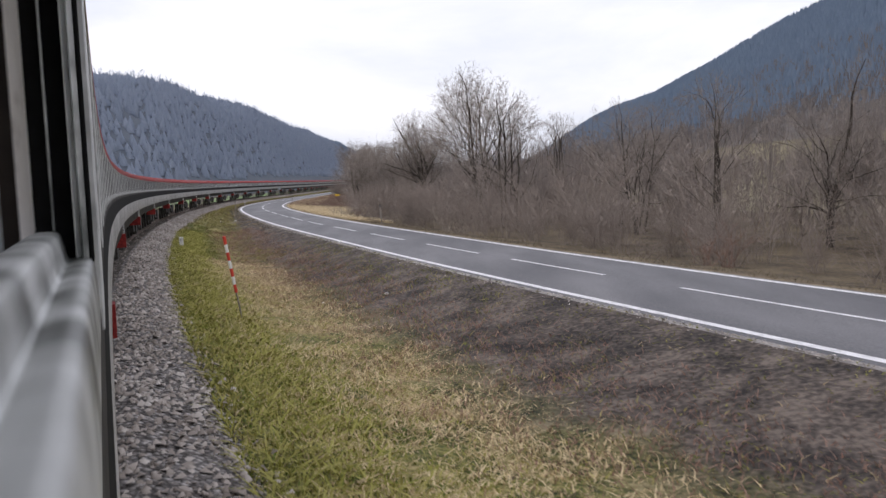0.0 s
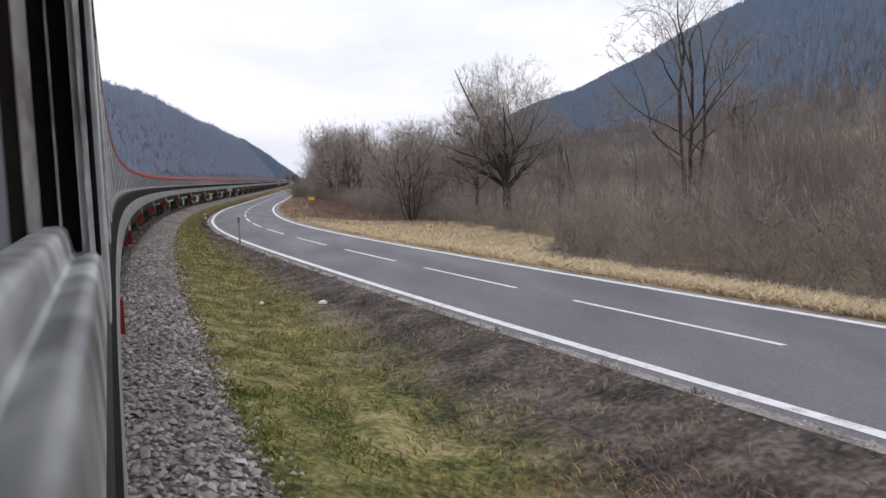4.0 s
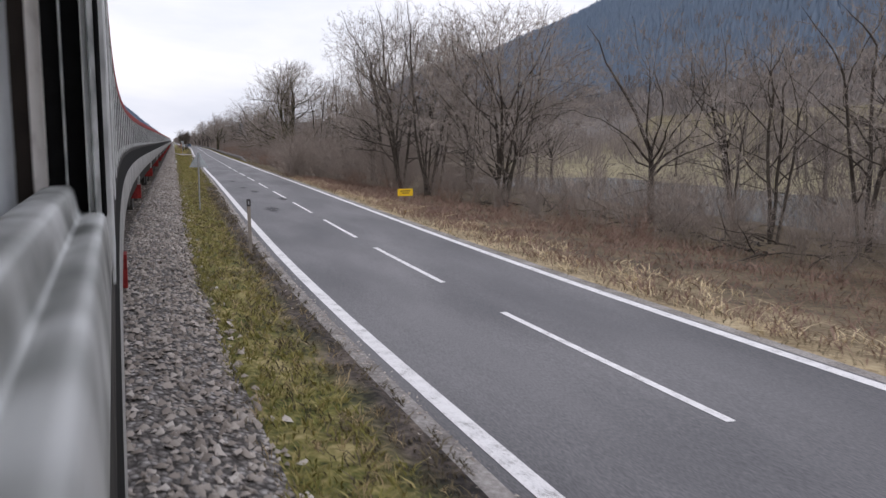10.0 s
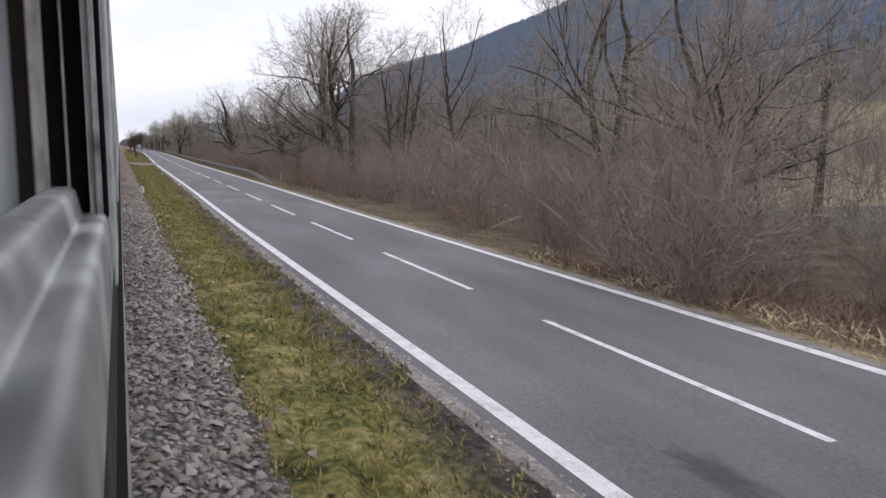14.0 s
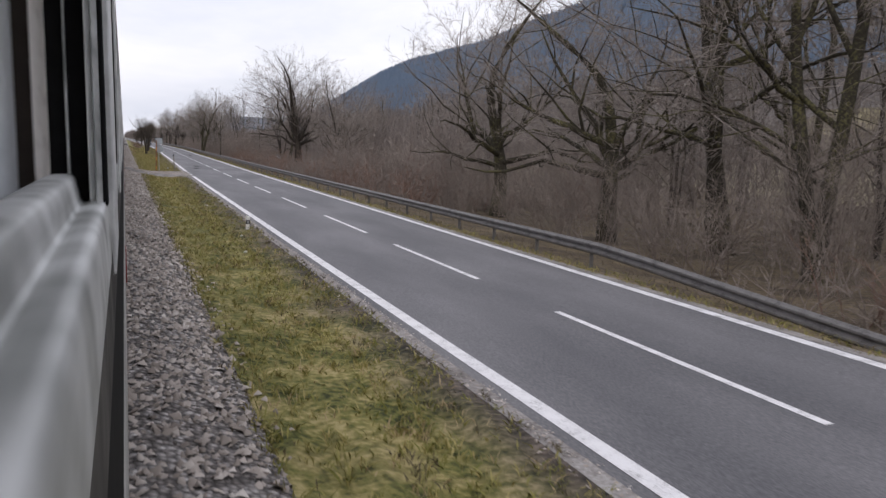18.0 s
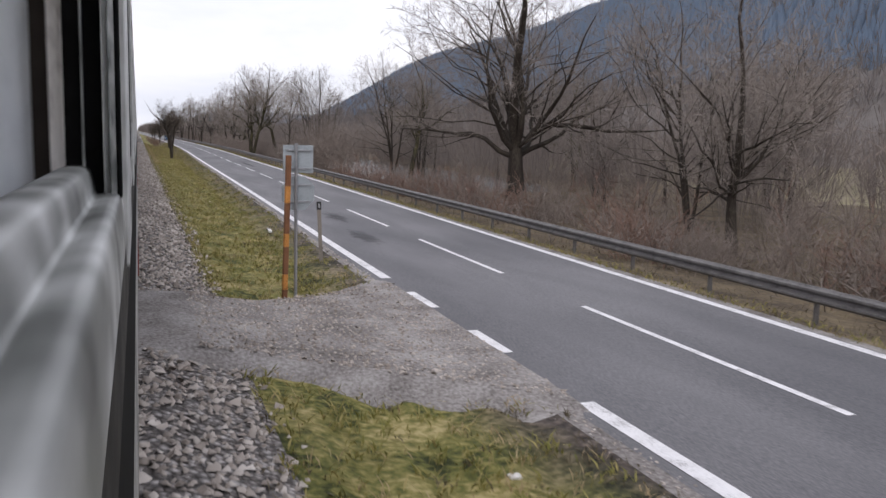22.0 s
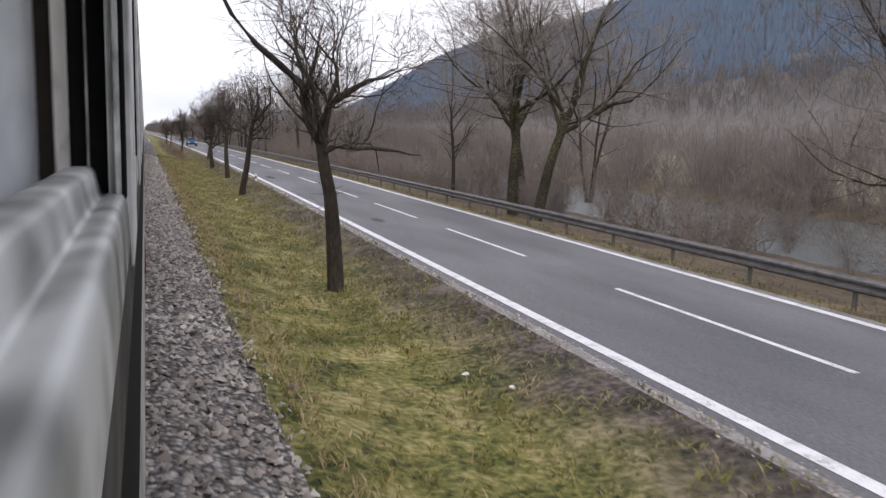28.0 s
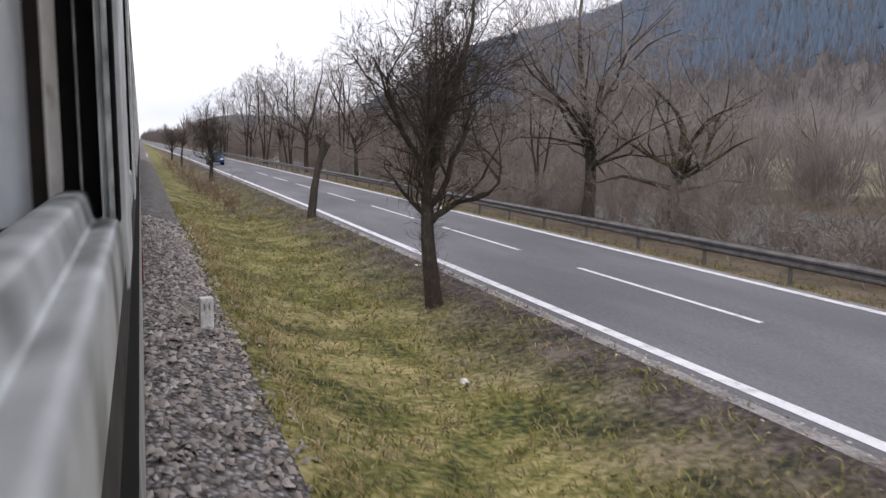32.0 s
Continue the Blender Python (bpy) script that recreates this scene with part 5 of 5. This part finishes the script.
grass("ditch_straw", s, l, gen.uniform(0.05, 0.15, len(s)), gen.uniform(0.006, 0.012, len(s)), THATCH, "golden dry grass in the ditch", 2.0)
s, l = verge_points(14000, 0.06, 0.36, -4, 36, 0.30)
grass("ditch_grass", s, l, gen.uniform(0.05, 0.14, len(s)), gen.uniform(0.007, 0.013, len(s)), LUSH, "bright green grass clumps among the straw", 1.6)
s, l = verge_points(9000, 0.55, 0.98, -4, 46, 0.20)
grass("bank_weeds", s, l, gen.uniform(0.04, 0.12, len(s)), gen.uniform(0.007, 0.013, len(s)), TURF, "sparse green weeds on the dark bank of the road", 1.6)
s, l = verge_points(26000, 0.0, 0.20, -4, 60, 0.10)
grass("bank_grass", s, l, gen.uniform(0.08, 0.22, len(s)), gen.uniform(0.008, 0.016, len(s)), LUSH, "matted yellow-green grass between ballast and ditch", 2.2)
n = 9000
s, l = gen.uniform(395, 492, n), 1.45 + np.abs(gen.normal(0, 0.28, n))
grass("golden_strip", s, l, gen.uniform(0.06, 0.18, n), gen.uniform(0.006, 0.012, n), STRAW, "dry golden grass along the ballast", 1.2)
s, l = verge_points(20000, 0.22, 1.0, 62, 205, 0.10)
grass("withered_patches", s, l, gen.uniform(0.05, 0.17, len(s)), gen.uniform(0.006, 0.013, len(s)), WEED, "brown withered grass along the road", 1.4)
s, l = verge_points(44000, 0.55, 0.98, 200, 520, 0.09)
grass("roadside_turf", s, l, gen.uniform(0.05, 0.15, len(s)), gen.uniform(0.006, 0.012, len(s)), TURF, "thin dull green grass along the road", 1.3)
s, l = verge_points(20000, 0.10, 0.95, 415, 505, 0.10)
grass("brown_patches", s, l, gen.uniform(0.05, 0.16, len(s)), gen.uniform(0.006, 0.012, len(s)), WEED, "brown withered patches in the verge", 1.2)
n = 13000
s = gen.uniform(262, 520, n)
l = road(s) + HALF + 0.42 + np.abs(gen.normal(0, 0.4, n))
grass("rail_grass", s, l, gen.uniform(0.05, 0.18, n), gen.uniform(0.006, 0.012, n), TURF, "thin grass along the foot of the guard rail", 1.0)
n = 16000
s, l = gen.uniform(-4, 490, n), 1.2 + gen.normal(0, 0.16, n)
ok = np.abs(s - 328.9) > 1.9
grass("ballast_edge_weeds", s[ok], l[ok], gen.uniform(0.04, 0.12, ok.sum()), gen.uniform(0.005, 0.011, ok.sum()), WEED, "dead brown weeds creeping over the edge of the ballast", 1.2)
n = 56000
c = gen.randint(0, 6000, n)
near_hay = gen.uniform(0, 1, 6000) < 0.92
s = np.where(near_hay, gen.uniform(66, 126, 6000), gen.uniform(118, 222, 6000))[c] + gen.normal(0, 0.16, n)
l = road(s) + HALF + 0.9 + (gen.uniform(0, 1, 6000) ** 1.2 * np.where(near_hay, 1.0, 0.3))[c] * np.interp(s, [60, 90, 100, 125, 150, 185, 205, 215, 300], [3, 4, 11, 15, 13, 9, 7, 4, 3]) + gen.normal(0, 0.16, n)
grass("dry_meadow", s, l, gen.uniform(0.15, 0.36, n), gen.uniform(0.007, 0.015, n), HAY, "flattened pale dry grass beyond the road", 2.6)
n = 26000
s = gen.uniform(-4, 520, n)
l = road(s) + HALF + 0.5 + np.abs(gen.normal(0, 1.4, n))
grass("far_verge_grass", s, l, gen.uniform(0.06, 0.22, n), gen.uniform(0.005, 0.011, n), WEED, "thin brown and green grass behind the road edge", 1.0)
n = 30000
c = gen.randint(0, 900, n)
s = gen.uniform(118, 220, 900)[c] + gen.normal(0, 0.6, n)
l = road(s) + HALF + 0.8 + np.abs(gen.uniform(0, 1, 900)[c] * np.interp(s, [118, 135, 185, 205, 218], [14, 14, 9, 7, 4]) + gen.normal(0, 0.6, n))
grass("bracken", s, l, gen.uniform(0.15, 0.45, n), gen.uniform(0.008, 0.016, n), RED, "flattened red-brown bracken beyond the road", 1.4)


# ---- things along the road ----
def plain(name, color, rough=0.6, metal=0.0, wear=0.12):
    c = Vector(color)
    m = material(name, ((0.35, tuple(c * (1 - wear * 2))), (0.5, tuple(c)), (0.68, tuple(c * (1 + wear)))), 4, 45, rough, 0.15, spec=0.4, dist=0.003)
    m.node_tree.nodes["Principled BSDF"].inputs["Metallic"].default_value = metal
    return m


ZINC = plain("galvanised_steel", (0.42, 0.43, 0.45), 0.45, 0.75)
BEAM = plain("weathered_zinc", (0.155, 0.148, 0.145), 0.6, 0.25, 0.3)
DULL = plain("sign_back_grey", (0.38, 0.42, 0.445), 0.5, 0.15)
WHITE = plain("white_plastic", (0.78, 0.77, 0.74), 0.5)
CHALK = plain("whitewashed_stone", (0.82, 0.80, 0.77), 0.9, 0, 0.2)
BLACK = plain("black_plastic", (0.03, 0.03, 0.032), 0.5)
REDP = plain("red_paint", (0.62, 0.06, 0.035), 0.5)
YELLOW = plain("yellow_paint", (0.80, 0.52, 0.02), 0.5)
RUST = plain("rusty_brown_steel", (0.22, 0.10, 0.05), 0.8, 0, 0.25)
ORANGE = plain("worn_orange_paint", (0.55, 0.24, 0.06), 0.7, 0, 0.3)
GREYBROWN = plain("weathered_grey_post", (0.26, 0.23, 0.20), 0.9, 0, 0.2)
PATCH = material("tar_patch", ((0.35, (0.075, 0.075, 0.08)), (0.5, (0.10, 0.10, 0.105)), (0.65, (0.13, 0.13, 0.135))), 2, 40, 0.8, 0.2)


def part(name, bm, mat, parent=None, label=""):
    me = bpy.data.meshes.new(name)
    bm.to_mesh(me)
    bm.free()
    me.materials.append(mat)
    ob = new(name, me)
    if parent:
        ob.parent = parent
    if label:
        ob["label"] = label
    return ob


def block(x, y, z, cx=0, cy=0, cz=0, bevel=0.01, turn=0.0):
    bm = bmesh.new()
    bmesh.ops.create_cube(bm, size=1, matrix=pose(cx, cy, cz, 0, 0, turn) @ Matrix.Diagonal((x, y, z, 1)))
    if bevel:
        bmesh.ops.bevel(bm, geom=bm.edges[:], offset=bevel, segments=2, affect="EDGES", profile=0.6)
    return bm


def rod(r, z0, z1, r2=None, sides=14, lean=(0, 0)):
    bm = bmesh.new()
    bmesh.ops.create_cone(bm, cap_ends=True, segments=sides, radius1=r, radius2=r if r2 is None else r2, depth=z1 - z0, matrix=pose(0, 0, (z0 + z1) / 2))
    return bm


def prism(outline, z0, z1, bevel=0.0):
    """An upright extrusion of an x-z outline through the depth y0..y1."""
    bm = bmesh.new()
    a = [bm.verts.new((x, z0, z)) for x, z in outline]
    b = [bm.verts.new((x, z1, z)) for x, z in outline]
    n = len(a)
    bm.faces.new(a)
    bm.faces.new(b[::-1])
    for i in range(n):
        bm.faces.new((a[i], b[i], b[(i + 1) % n], a[(i + 1) % n]))
    bmesh.ops.recalc_face_normals(bm, faces=bm.faces)
    if bevel:
        bmesh.ops.bevel(bm, geom=bm.edges[:], offset=bevel, segments=1, affect="EDGES")
    return bm


def stand(ob, s, l, turn=0.0, lean=0.0, dz=0.0):
    """Set a thing on the ground, facing along the track."""
    x, y = place(s, l)
    ob.matrix_basis = pose(float(x), float(y), float(level(s, l)) + dz, 0, lean, turn - math.degrees(heading(s)))
    return ob


# guard rail: a rolled beam on posts
gs2 = np.arange(264.5, 640, 2.0)
guard = new("guard_rail")
tagged(guard, "galvanised steel guard rail on short posts beside the road", "guard rail")
beam = ((0.03, 0.42), (0.0, 0.45), (-0.055, 0.475), (-0.055, 0.515), (0.0, 0.545), (0.02, 0.575), (0.0, 0.605), (-0.055, 0.635), (-0.055, 0.675), (0.0, 0.70), (0.03, 0.73), (0.045, 0.73), (0.015, 0.70), (0.015, 0.45), (0.045, 0.42))
rise = lambda s: np.interp(s, [264.5, 276], [-0.62, 0.0])
GUARD = 0.95
ob = strip("beam", gs2, [(lambda s, q=q: road(s) + HALF + GUARD + q) for q, z in beam], [(lambda s, z=z: z - 0.13 + rise(s)) for q, z in beam], BEAM, parent=guard, smooth=False)
proto = None
for s in np.arange(277, 640, 3.0):
    if proto is None:
        proto = part("post", block(0.09, 0.06, 0.95, 0.09, 0, 0.08, 0.008), BEAM, guard).data
        o = bpy.data.objects["post"]
    else:
        o = new("post", proto)
        o.parent = guard
    x, y = place(s, float(road(s)) + HALF + GUARD)
    o.matrix_basis = pose(float(x), float(y), -0.1, 0, 0, -math.degrees(heading(s)))


def marker_stone(s, l):
    ob = part("marker_stone", block(0.20, 0.16, 0.55, 0, 0, 0.20, 0.025), CHALK)
    tagged(ob, "small whitewashed distance stone in the ballast", "marker stone", "distance stones")
    part("mark", block(0.012, 0.004, 0.10, 0.03, -0.082, 0.34, 0), BLACK, ob)
    part("mark", block(0.012, 0.004, 0.10, -0.04, -0.082, 0.34, 0), BLACK, ob)
    return stand(ob, s, l, 8)


marker_stone(44.5, 1.58)
marker_stone(473.4, 0.85)
marker_stone(586, 0.9)
ob = part("marker_stone", prism(((-0.15, -0.2), (0.15, -0.2), (0.15, 0.30), (0.0, 0.46), (-0.15, 0.30)), -0.08, 0.08, 0.015), CHALK)
tagged(ob, "whitewashed pointed distance stone in the ballast", "marker stone", "distance stones")
part("mark", block(0.014, 0.004, 0.12, 0.02, -0.084, 0.2, 0), BLACK, ob)
stand(ob, 253.2, 1.1, -12)


def pole(s, l, h, n):
    """Snow pole in red and white bands."""
    ob = new("snow_pole")
    tagged(ob, "leaning red and white banded pole in the grass", "pole")
    part("shaft", rod(0.018, -0.2, 0.75), GREYBROWN, ob, "thin bare lower end of the pole")
    z = 0.7
    for k in range(n):
        part("band", rod(0.038, z, z + (h - 0.7) / n), REDP if k % 2 == 0 else WHITE, ob, "red band" if k % 2 == 0 else "white band")
        z += (h - 0.7) / n
    return stand(ob, s, l, 0, -9)


pole(20.3, 2.6, 2.1, 7)


def delineator(s, off_road, h, kind):
    """Roadside post; its dark cap carries a reflector."""
    l = float(road(s)) + off_road
    ob = new("delineator_post")
    if kind == "old":
        tagged(ob, "weathered brown delineator post with a black cap", "roadside post", "delineator posts")
        part("post", block(0.09, 0.05, h + 0.2, 0, 0, h / 2 - 0.1, 0.012), GREYBROWN, ob)
        part("cap", block(0.11, 0.065, 0.20, 0, 0, h - 0.06, 0.015), BLACK, ob, "black cap")
        part("reflector", block(0.04, 0.008, 0.10, 0, -0.036, h - 0.06, 0.002), ZINC, ob)
    else:
        tagged(ob, "white plastic delineator post with a black band", "roadside post", "delineator posts")
        part("post", prism(((-0.06, -0.2), (0.06, -0.2), (0.06, h - 0.05), (-0.06, h)), -0.035, 0.035, 0.008), WHITE, ob)
        part("band", block(0.128, 0.078, 0.14, 0, 0, h - 0.22, 0.008), BLACK, ob, "black band")
        part("reflector", block(0.04, 0.008, 0.10, 0, -0.042, h - 0.22, 0.002), ZINC, ob)
    return stand(ob, s, l, 0, random.uniform(-4, 4))


random.seed(9)
for row in ((96.8, -3.6, 1.42, "old"), (166.8, -3.48, 1.45, "old"), (336.4, -3.6, 1.45, "old"), (121.8, 4.05, 1.45, "old"), (56.8, 3.65, 1.45, "old"), (130.5, -3.36, 0.55, "white"), (287.1, -3.5, 0.48, "white"), (454, -3.28, 0.48, "white"), (264.6, 4.3, 1.25, "old")):
    delineator(*row)

# warning sign seen from behind
sign = new("warning_sign")
tagged(sign, "triangular road sign seen from its grey back", "road sign")
part("post", rod(0.032, -0.2, 2.5), ZINC, sign)
part("plate", prism(((-0.40, 1.86), (0.40, 1.86), (0.0, 2.54)), 0.045, 0.06), DULL, sign)
for z, w in ((1.94, 0.34), (2.24, 0.2)):
    part("bracket", block(w * 1.7, 0.03, 0.05, 0, 0.036, z, 0.004), ZINC, sign)
part("clamp", block(0.06, 0.05, 0.08, -0.12, 0.0, 2.1, 0.006), ZINC, sign)
stand(sign, 180.85, 1.9, -4)

# crossing signs on a banded post, and a small post beside the drive
cross = new("crossing_sign")
tagged(cross, "grey backs of a square and an eight-sided sign on a post", "road sign")
part("post", rod(0.03, -0.3, 3.0), ZINC, cross)
part("plate", block(0.56, 0.02, 0.50, 0.05, 0.05, 2.72, 0.006), DULL, cross)
part("plate", prism([(0.05 + 0.33 * math.cos(math.radians(22.5 + 45 * k)), 2.10 + 0.33 * math.sin(math.radians(22.5 + 45 * k))) for k in range(8)], 0.04, 0.06), DULL, cross, "grey eight-sided lower plate")
for z in (2.55, 2.88, 1.95, 2.25):
    part("bracket", block(0.46, 0.03, 0.035, 0.05, 0.026, z, 0.004), ZINC, cross)
stand(cross, 331.6, 2.68, 6)
mark = new("boundary_post")
tagged(mark, "tall rusty steel post with worn orange bands beside the gravel drive", "post")
z = -0.2
for h, c in ((0.55, RUST), (0.28, ORANGE), (0.5, RUST), (0.24, ORANGE), (0.55, RUST), (0.3, ORANGE), (0.55, RUST)):
    part("band", block(0.085, 0.085, h, 0, 0, z + h / 2, 0.008), c, mark, "worn orange band" if c is ORANGE else "")
    z += h
stand(mark, 331.4, 2.44, 10, 1.5)
fallen = new("fallen_post")
tagged(fallen, "broken white delineator post lying at the edge of the verge", "roadside post")
part("post", block(0.10, 0.85, 0.06, 0, 0, 0.05, 0.012), WHITE, fallen)
part("band", block(0.108, 0.16, 0.068, 0, 0.22, 0.05, 0.008), BLACK, fallen, "black band")
stand(fallen, 343.0, 3.9, -4, 0, 0.02)

# yellow board across the road
board = new("yellow_board")
tagged(board, "small yellow board on two short legs in the dry grass", "sign")
part("panel", block(0.95, 0.03, 0.42, 0, 0, 0.62, 0.01), YELLOW, board)
part("leg", block(0.05, 0.05, 0.75, -0.3, 0.04, 0.2, 0.006), GREYBROWN, board)
part("leg", block(0.05, 0.05, 0.75, 0.3, 0.04, 0.2, 0.006), GREYBROWN, board)
for k, w in ((0.08, 0.6), (-0.04, 0.45)):
    part("line", block(w, 0.006, 0.05, 0, -0.018, 0.62 + k, 0), BLACK, board)
stand(board, 189.4, 13.5, 8)

# gravel drive over the verge
dw = np.concatenate([[-1.3], np.linspace(-1.0, 1.0, 12), [1.3]])
dl = np.linspace(-0.1, 1.0, 12)
verts = []
for i, w in enumerate(dw):
    for j, u in enumerate(dl):
        s2 = 328.9 + w * float(drive_half(u)) + 0.1 * math.sin(9 * u + i)
        r = float(road(s2)) - HALF - 0.1
        l = 0.6 + (r - 0.6) * max(0, u) + min(0, u) * 8
        x, y = place(s2, l)
        z = np.interp(u, [-0.1, 0, 0.3, 1.0], [0.46, 0.40, 0.14, 0.012]) + 0.01 + 0.012 * min(i, 13 - i, 2)
        if i in (0, 13):
            z = min(z - 0.02, float(level(s2, l)) - 0.03)
        verts.append((float(x), float(y), z + random.gauss(0, 0.004)))
faces = [(i * 12 + j, i * 12 + j + 1, (i + 1) * 12 + j + 1, (i + 1) * 12 + j) for i in range(13) for j in range(11)]
ob = mesh_object("gravel_drive", verts, faces, SHOULDER)
tagged(ob, "grey gravel drive crossing the verge to the road", "drive", kind="structure")
gen2 = np.random.RandomState(5)
n = 5200
u = gen2.uniform(0.02, 1.0, n)
s = 328.9 + gen2.uniform(-1.02, 1.02, n) * drive_half(u)
l = 0.6 + (road(s) - HALF - 0.7) * u
top = np.interp(u, [0, 0.3, 1.0], [0.42, 0.16, 0.03])
stones("drive_gravel", s, l, gen2.uniform(0.012, 0.035, n), STONE, "loose grey stones on the drive", "gravel", top - level(s, l))


def blot(s, off_c, long, wide, seed):
    """A dark stain in the asphalt that fades out towards its edge."""
    rr = random.Random(seed)
    n = 22
    x, y = place(s, float(road(s)) + off_c)
    verts, uv = [(float(x), float(y), 0.037 - 0.03 * abs(off_c) / (HALF + 0.26))], [(0, 0)]
    for i in range(n):
        a = 2 * math.pi * i / n
        k = rr.uniform(0.8, 1.2)
        ss, ll = s + long / 2 * k * math.cos(a), off_c + wide / 2 * k * math.sin(a)
        x, y = place(ss, float(road(ss)) + ll)
        verts.append((float(x), float(y), 0.035 - 0.03 * abs(ll) / (HALF + 0.26)))
        uv.append((1, 0))
    ob = mesh_object("asphalt_patch", verts, [(0, 1 + i, 1 + (i + 1) % n) for i in range(n)], PATCH, uv=uv)
    return tagged(ob, "dark stain in the grey asphalt", "road patch", "asphalt patches")


pt = PATCH.node_tree
pc, px, pm, pn, pa = (pt.nodes.new("ShaderNode" + k) for k in ("TexCoord", "SeparateXYZ", "MapRange", "TexNoise", "Math"))
pn.inputs["Scale"].default_value, pn.inputs["Detail"].default_value = 3.0, 5.0
pa.operation, pa.inputs[1].default_value = "MULTIPLY_ADD", 0.9
pm.inputs["From Min"].default_value, pm.inputs["From Max"].default_value, pm.inputs["To Min"].default_value, pm.inputs["To Max"].default_value = 0.75, 1.35, 0.6, 0.0
pt.links.new(pc.outputs["UV"], px.inputs[0])
pt.links.new(pc.outputs["Object"], pn.inputs["Vector"])
pt.links.new(pn.outputs["Fac"], pa.inputs[0])
pt.links.new(px.outputs["X"], pa.inputs[2])
pt.links.new(pa.outputs[0], pm.inputs["Value"])
pt.links.new(pm.outputs["Result"], pt.nodes["Principled BSDF"].inputs["Alpha"])
for k, row in enumerate(((207.4, -1.62, 1.8, 0.6), (198.4, -1.48, 1.8, 0.6), (194.1, -1.1, 3.2, 0.6), (181.0, -1.4, 4.0, 0.8), (187.5, -0.19, 3, 0.6), (340.6, -1.45, 4.2, 0.9), (346.4, -1.07, 4, 0.8), (431.1, -1.59, 2, 0.6), (457.9, -1.92, 4, 0.8), (396, 1.0, 16, 0.5))):
    blot(*row, 40 + k)

# short dead stump of a tree between the verge trees
random.seed(31)
tb = Tubes()
pts, d = bent(Vector((0, 0, -0.2)), Vector((0.05, 0.02, 1)), 3.3, 7, 0.06, 0.0)
tb.tube(pts, 0.19, 0.10, 9)
pts2 = bent(pts[5], Vector((0.5, 0.1, 0.9)), 0.9, 4, 0.1, 0.0)[0]
tb.tube(pts2, 0.09, 0.05, 6)
ob = new("dead_tree", tb.mesh("dead_tree", BARK))
stand(ob, 493, 6.3)
tagged(ob, "broken-off dead tree trunk on the grass verge", "tree")

# litter and pale stones in the verge
for k, (s, l, d) in enumerate(((298.1, 2.67, 0.05), (297.5, 3.4, 0.09), (285.4, 3.38, 0.06), (281.7, 3.0, 0.07), (323.4, 3.28, 0.1), (334.7, 0.93, 0.08), (79.2, 4.72, 0.14), (80.6, 3.26, 0.1), (41.2, 9.32, 0.12), (25.6, 5.66, 0.06), (24.8, 7.52, 0.1), (123.0, 1.98, 0.08), (196.7, 0.4, 0.07), (471.5, 4.32, 0.09), (479.8, 6.32, 0.06), (413.6, 4.21, 0.08), (412.7, 4.53, 0.06), (461.4, 4.38, 0.07), (444.7, 4.23, 0.1), (402.9, 3.71, 0.05), (355.7, 3.07, 0.06), (138.2, 2.61, 0.06))):
    bm = bmesh.new()
    bmesh.ops.create_icosphere(bm, subdivisions=2, radius=d)
    for v in bm.verts:
        v.co *= 0.75 + 0.5 * noise.noise(v.co * 9 + Vector((k, k, k)))
        v.co.z *= 0.6
    ob = part("pale_stone", bm, CHALK)
    tagged(ob, "pale stone lying in the grass of the verge", "stone", "pale stones")
    stand(ob, s, l, k * 40, 0, d * 0.25)


# ---- car far along the road ----
def car(s, off_c):
    ob = new("car")
    tagged(ob, "dark blue hatchback car on the road", "car")
    paint = plain("blue_car_paint", (0.035, 0.085, 0.16), 0.25, 0.2, 0.05)
    glass = plain("car_glass", (0.02, 0.025, 0.03), 0.08)
    tyre = plain("tyre_rubber", (0.02, 0.02, 0.02), 0.9)
    side = ((-2.0, 0.35), (-2.02, 0.62), (-1.85, 0.92), (-0.9, 0.98), (-0.35, 1.42), (1.15, 1.46), (1.75, 1.05), (1.98, 0.95), (2.0, 0.4), (1.7, 0.28), (-1.7, 0.28))
    body = part("body", prism([(x, z) for x, z in side], -0.84, 0.84, 0.09), paint, ob)
    body.matrix_basis = pose(0, 0, 0, 0, 0, 90)
    for x0, x1, name in ((-0.84, -0.38, "windscreen"), (1.2, 1.7, "rear_window")):
        w = part(name, block(1.3, 0.62, 0.03, 0, 0, 0, 0.01), glass, ob)
        w.matrix_basis = pose(0, (x0 + x1) / 2, 1.23, 44 if x0 < 0 else -42, 0, 0)
    for sgn in (-1, 1):
        part("side_window", block(0.02, 1.5, 0.32, 0.84 * sgn, 0.4, 1.18, 0.008), glass, ob)
        part("headlight", block(0.34, 0.06, 0.14, 0.58 * sgn, -2.0, 0.68, 0.02), WHITE, ob, "clear headlight")
        part("tail_light", block(0.2, 0.06, 0.3, 0.68 * sgn, 1.98, 0.8, 0.02), REDP, ob, "red tail light")
        for y in (-1.3, 1.25):
            bm = bmesh.new()
            bmesh.ops.create_cone(bm, cap_ends=True, segments=24, radius1=0.31, radius2=0.31, depth=0.2, matrix=pose(0.76 * sgn, y, 0.31, 0, 90))
            wheel = part("wheel", bm, tyre, ob)
            bm = bmesh.new()
            bmesh.ops.create_cone(bm, cap_ends=True, segments=16, radius1=0.19, radius2=0.17, depth=0.21, matrix=pose(0.762 * sgn, y, 0.31, 0, 90))
            part("rim", bm, ZINC, wheel, "grey wheel rim")
    x, y = place(s, float(road(s)) + off_c)
    ob.matrix_basis = pose(float(x), float(y), 0.02, 0, 0, -math.degrees(heading(s)))


car(556, -1.6)
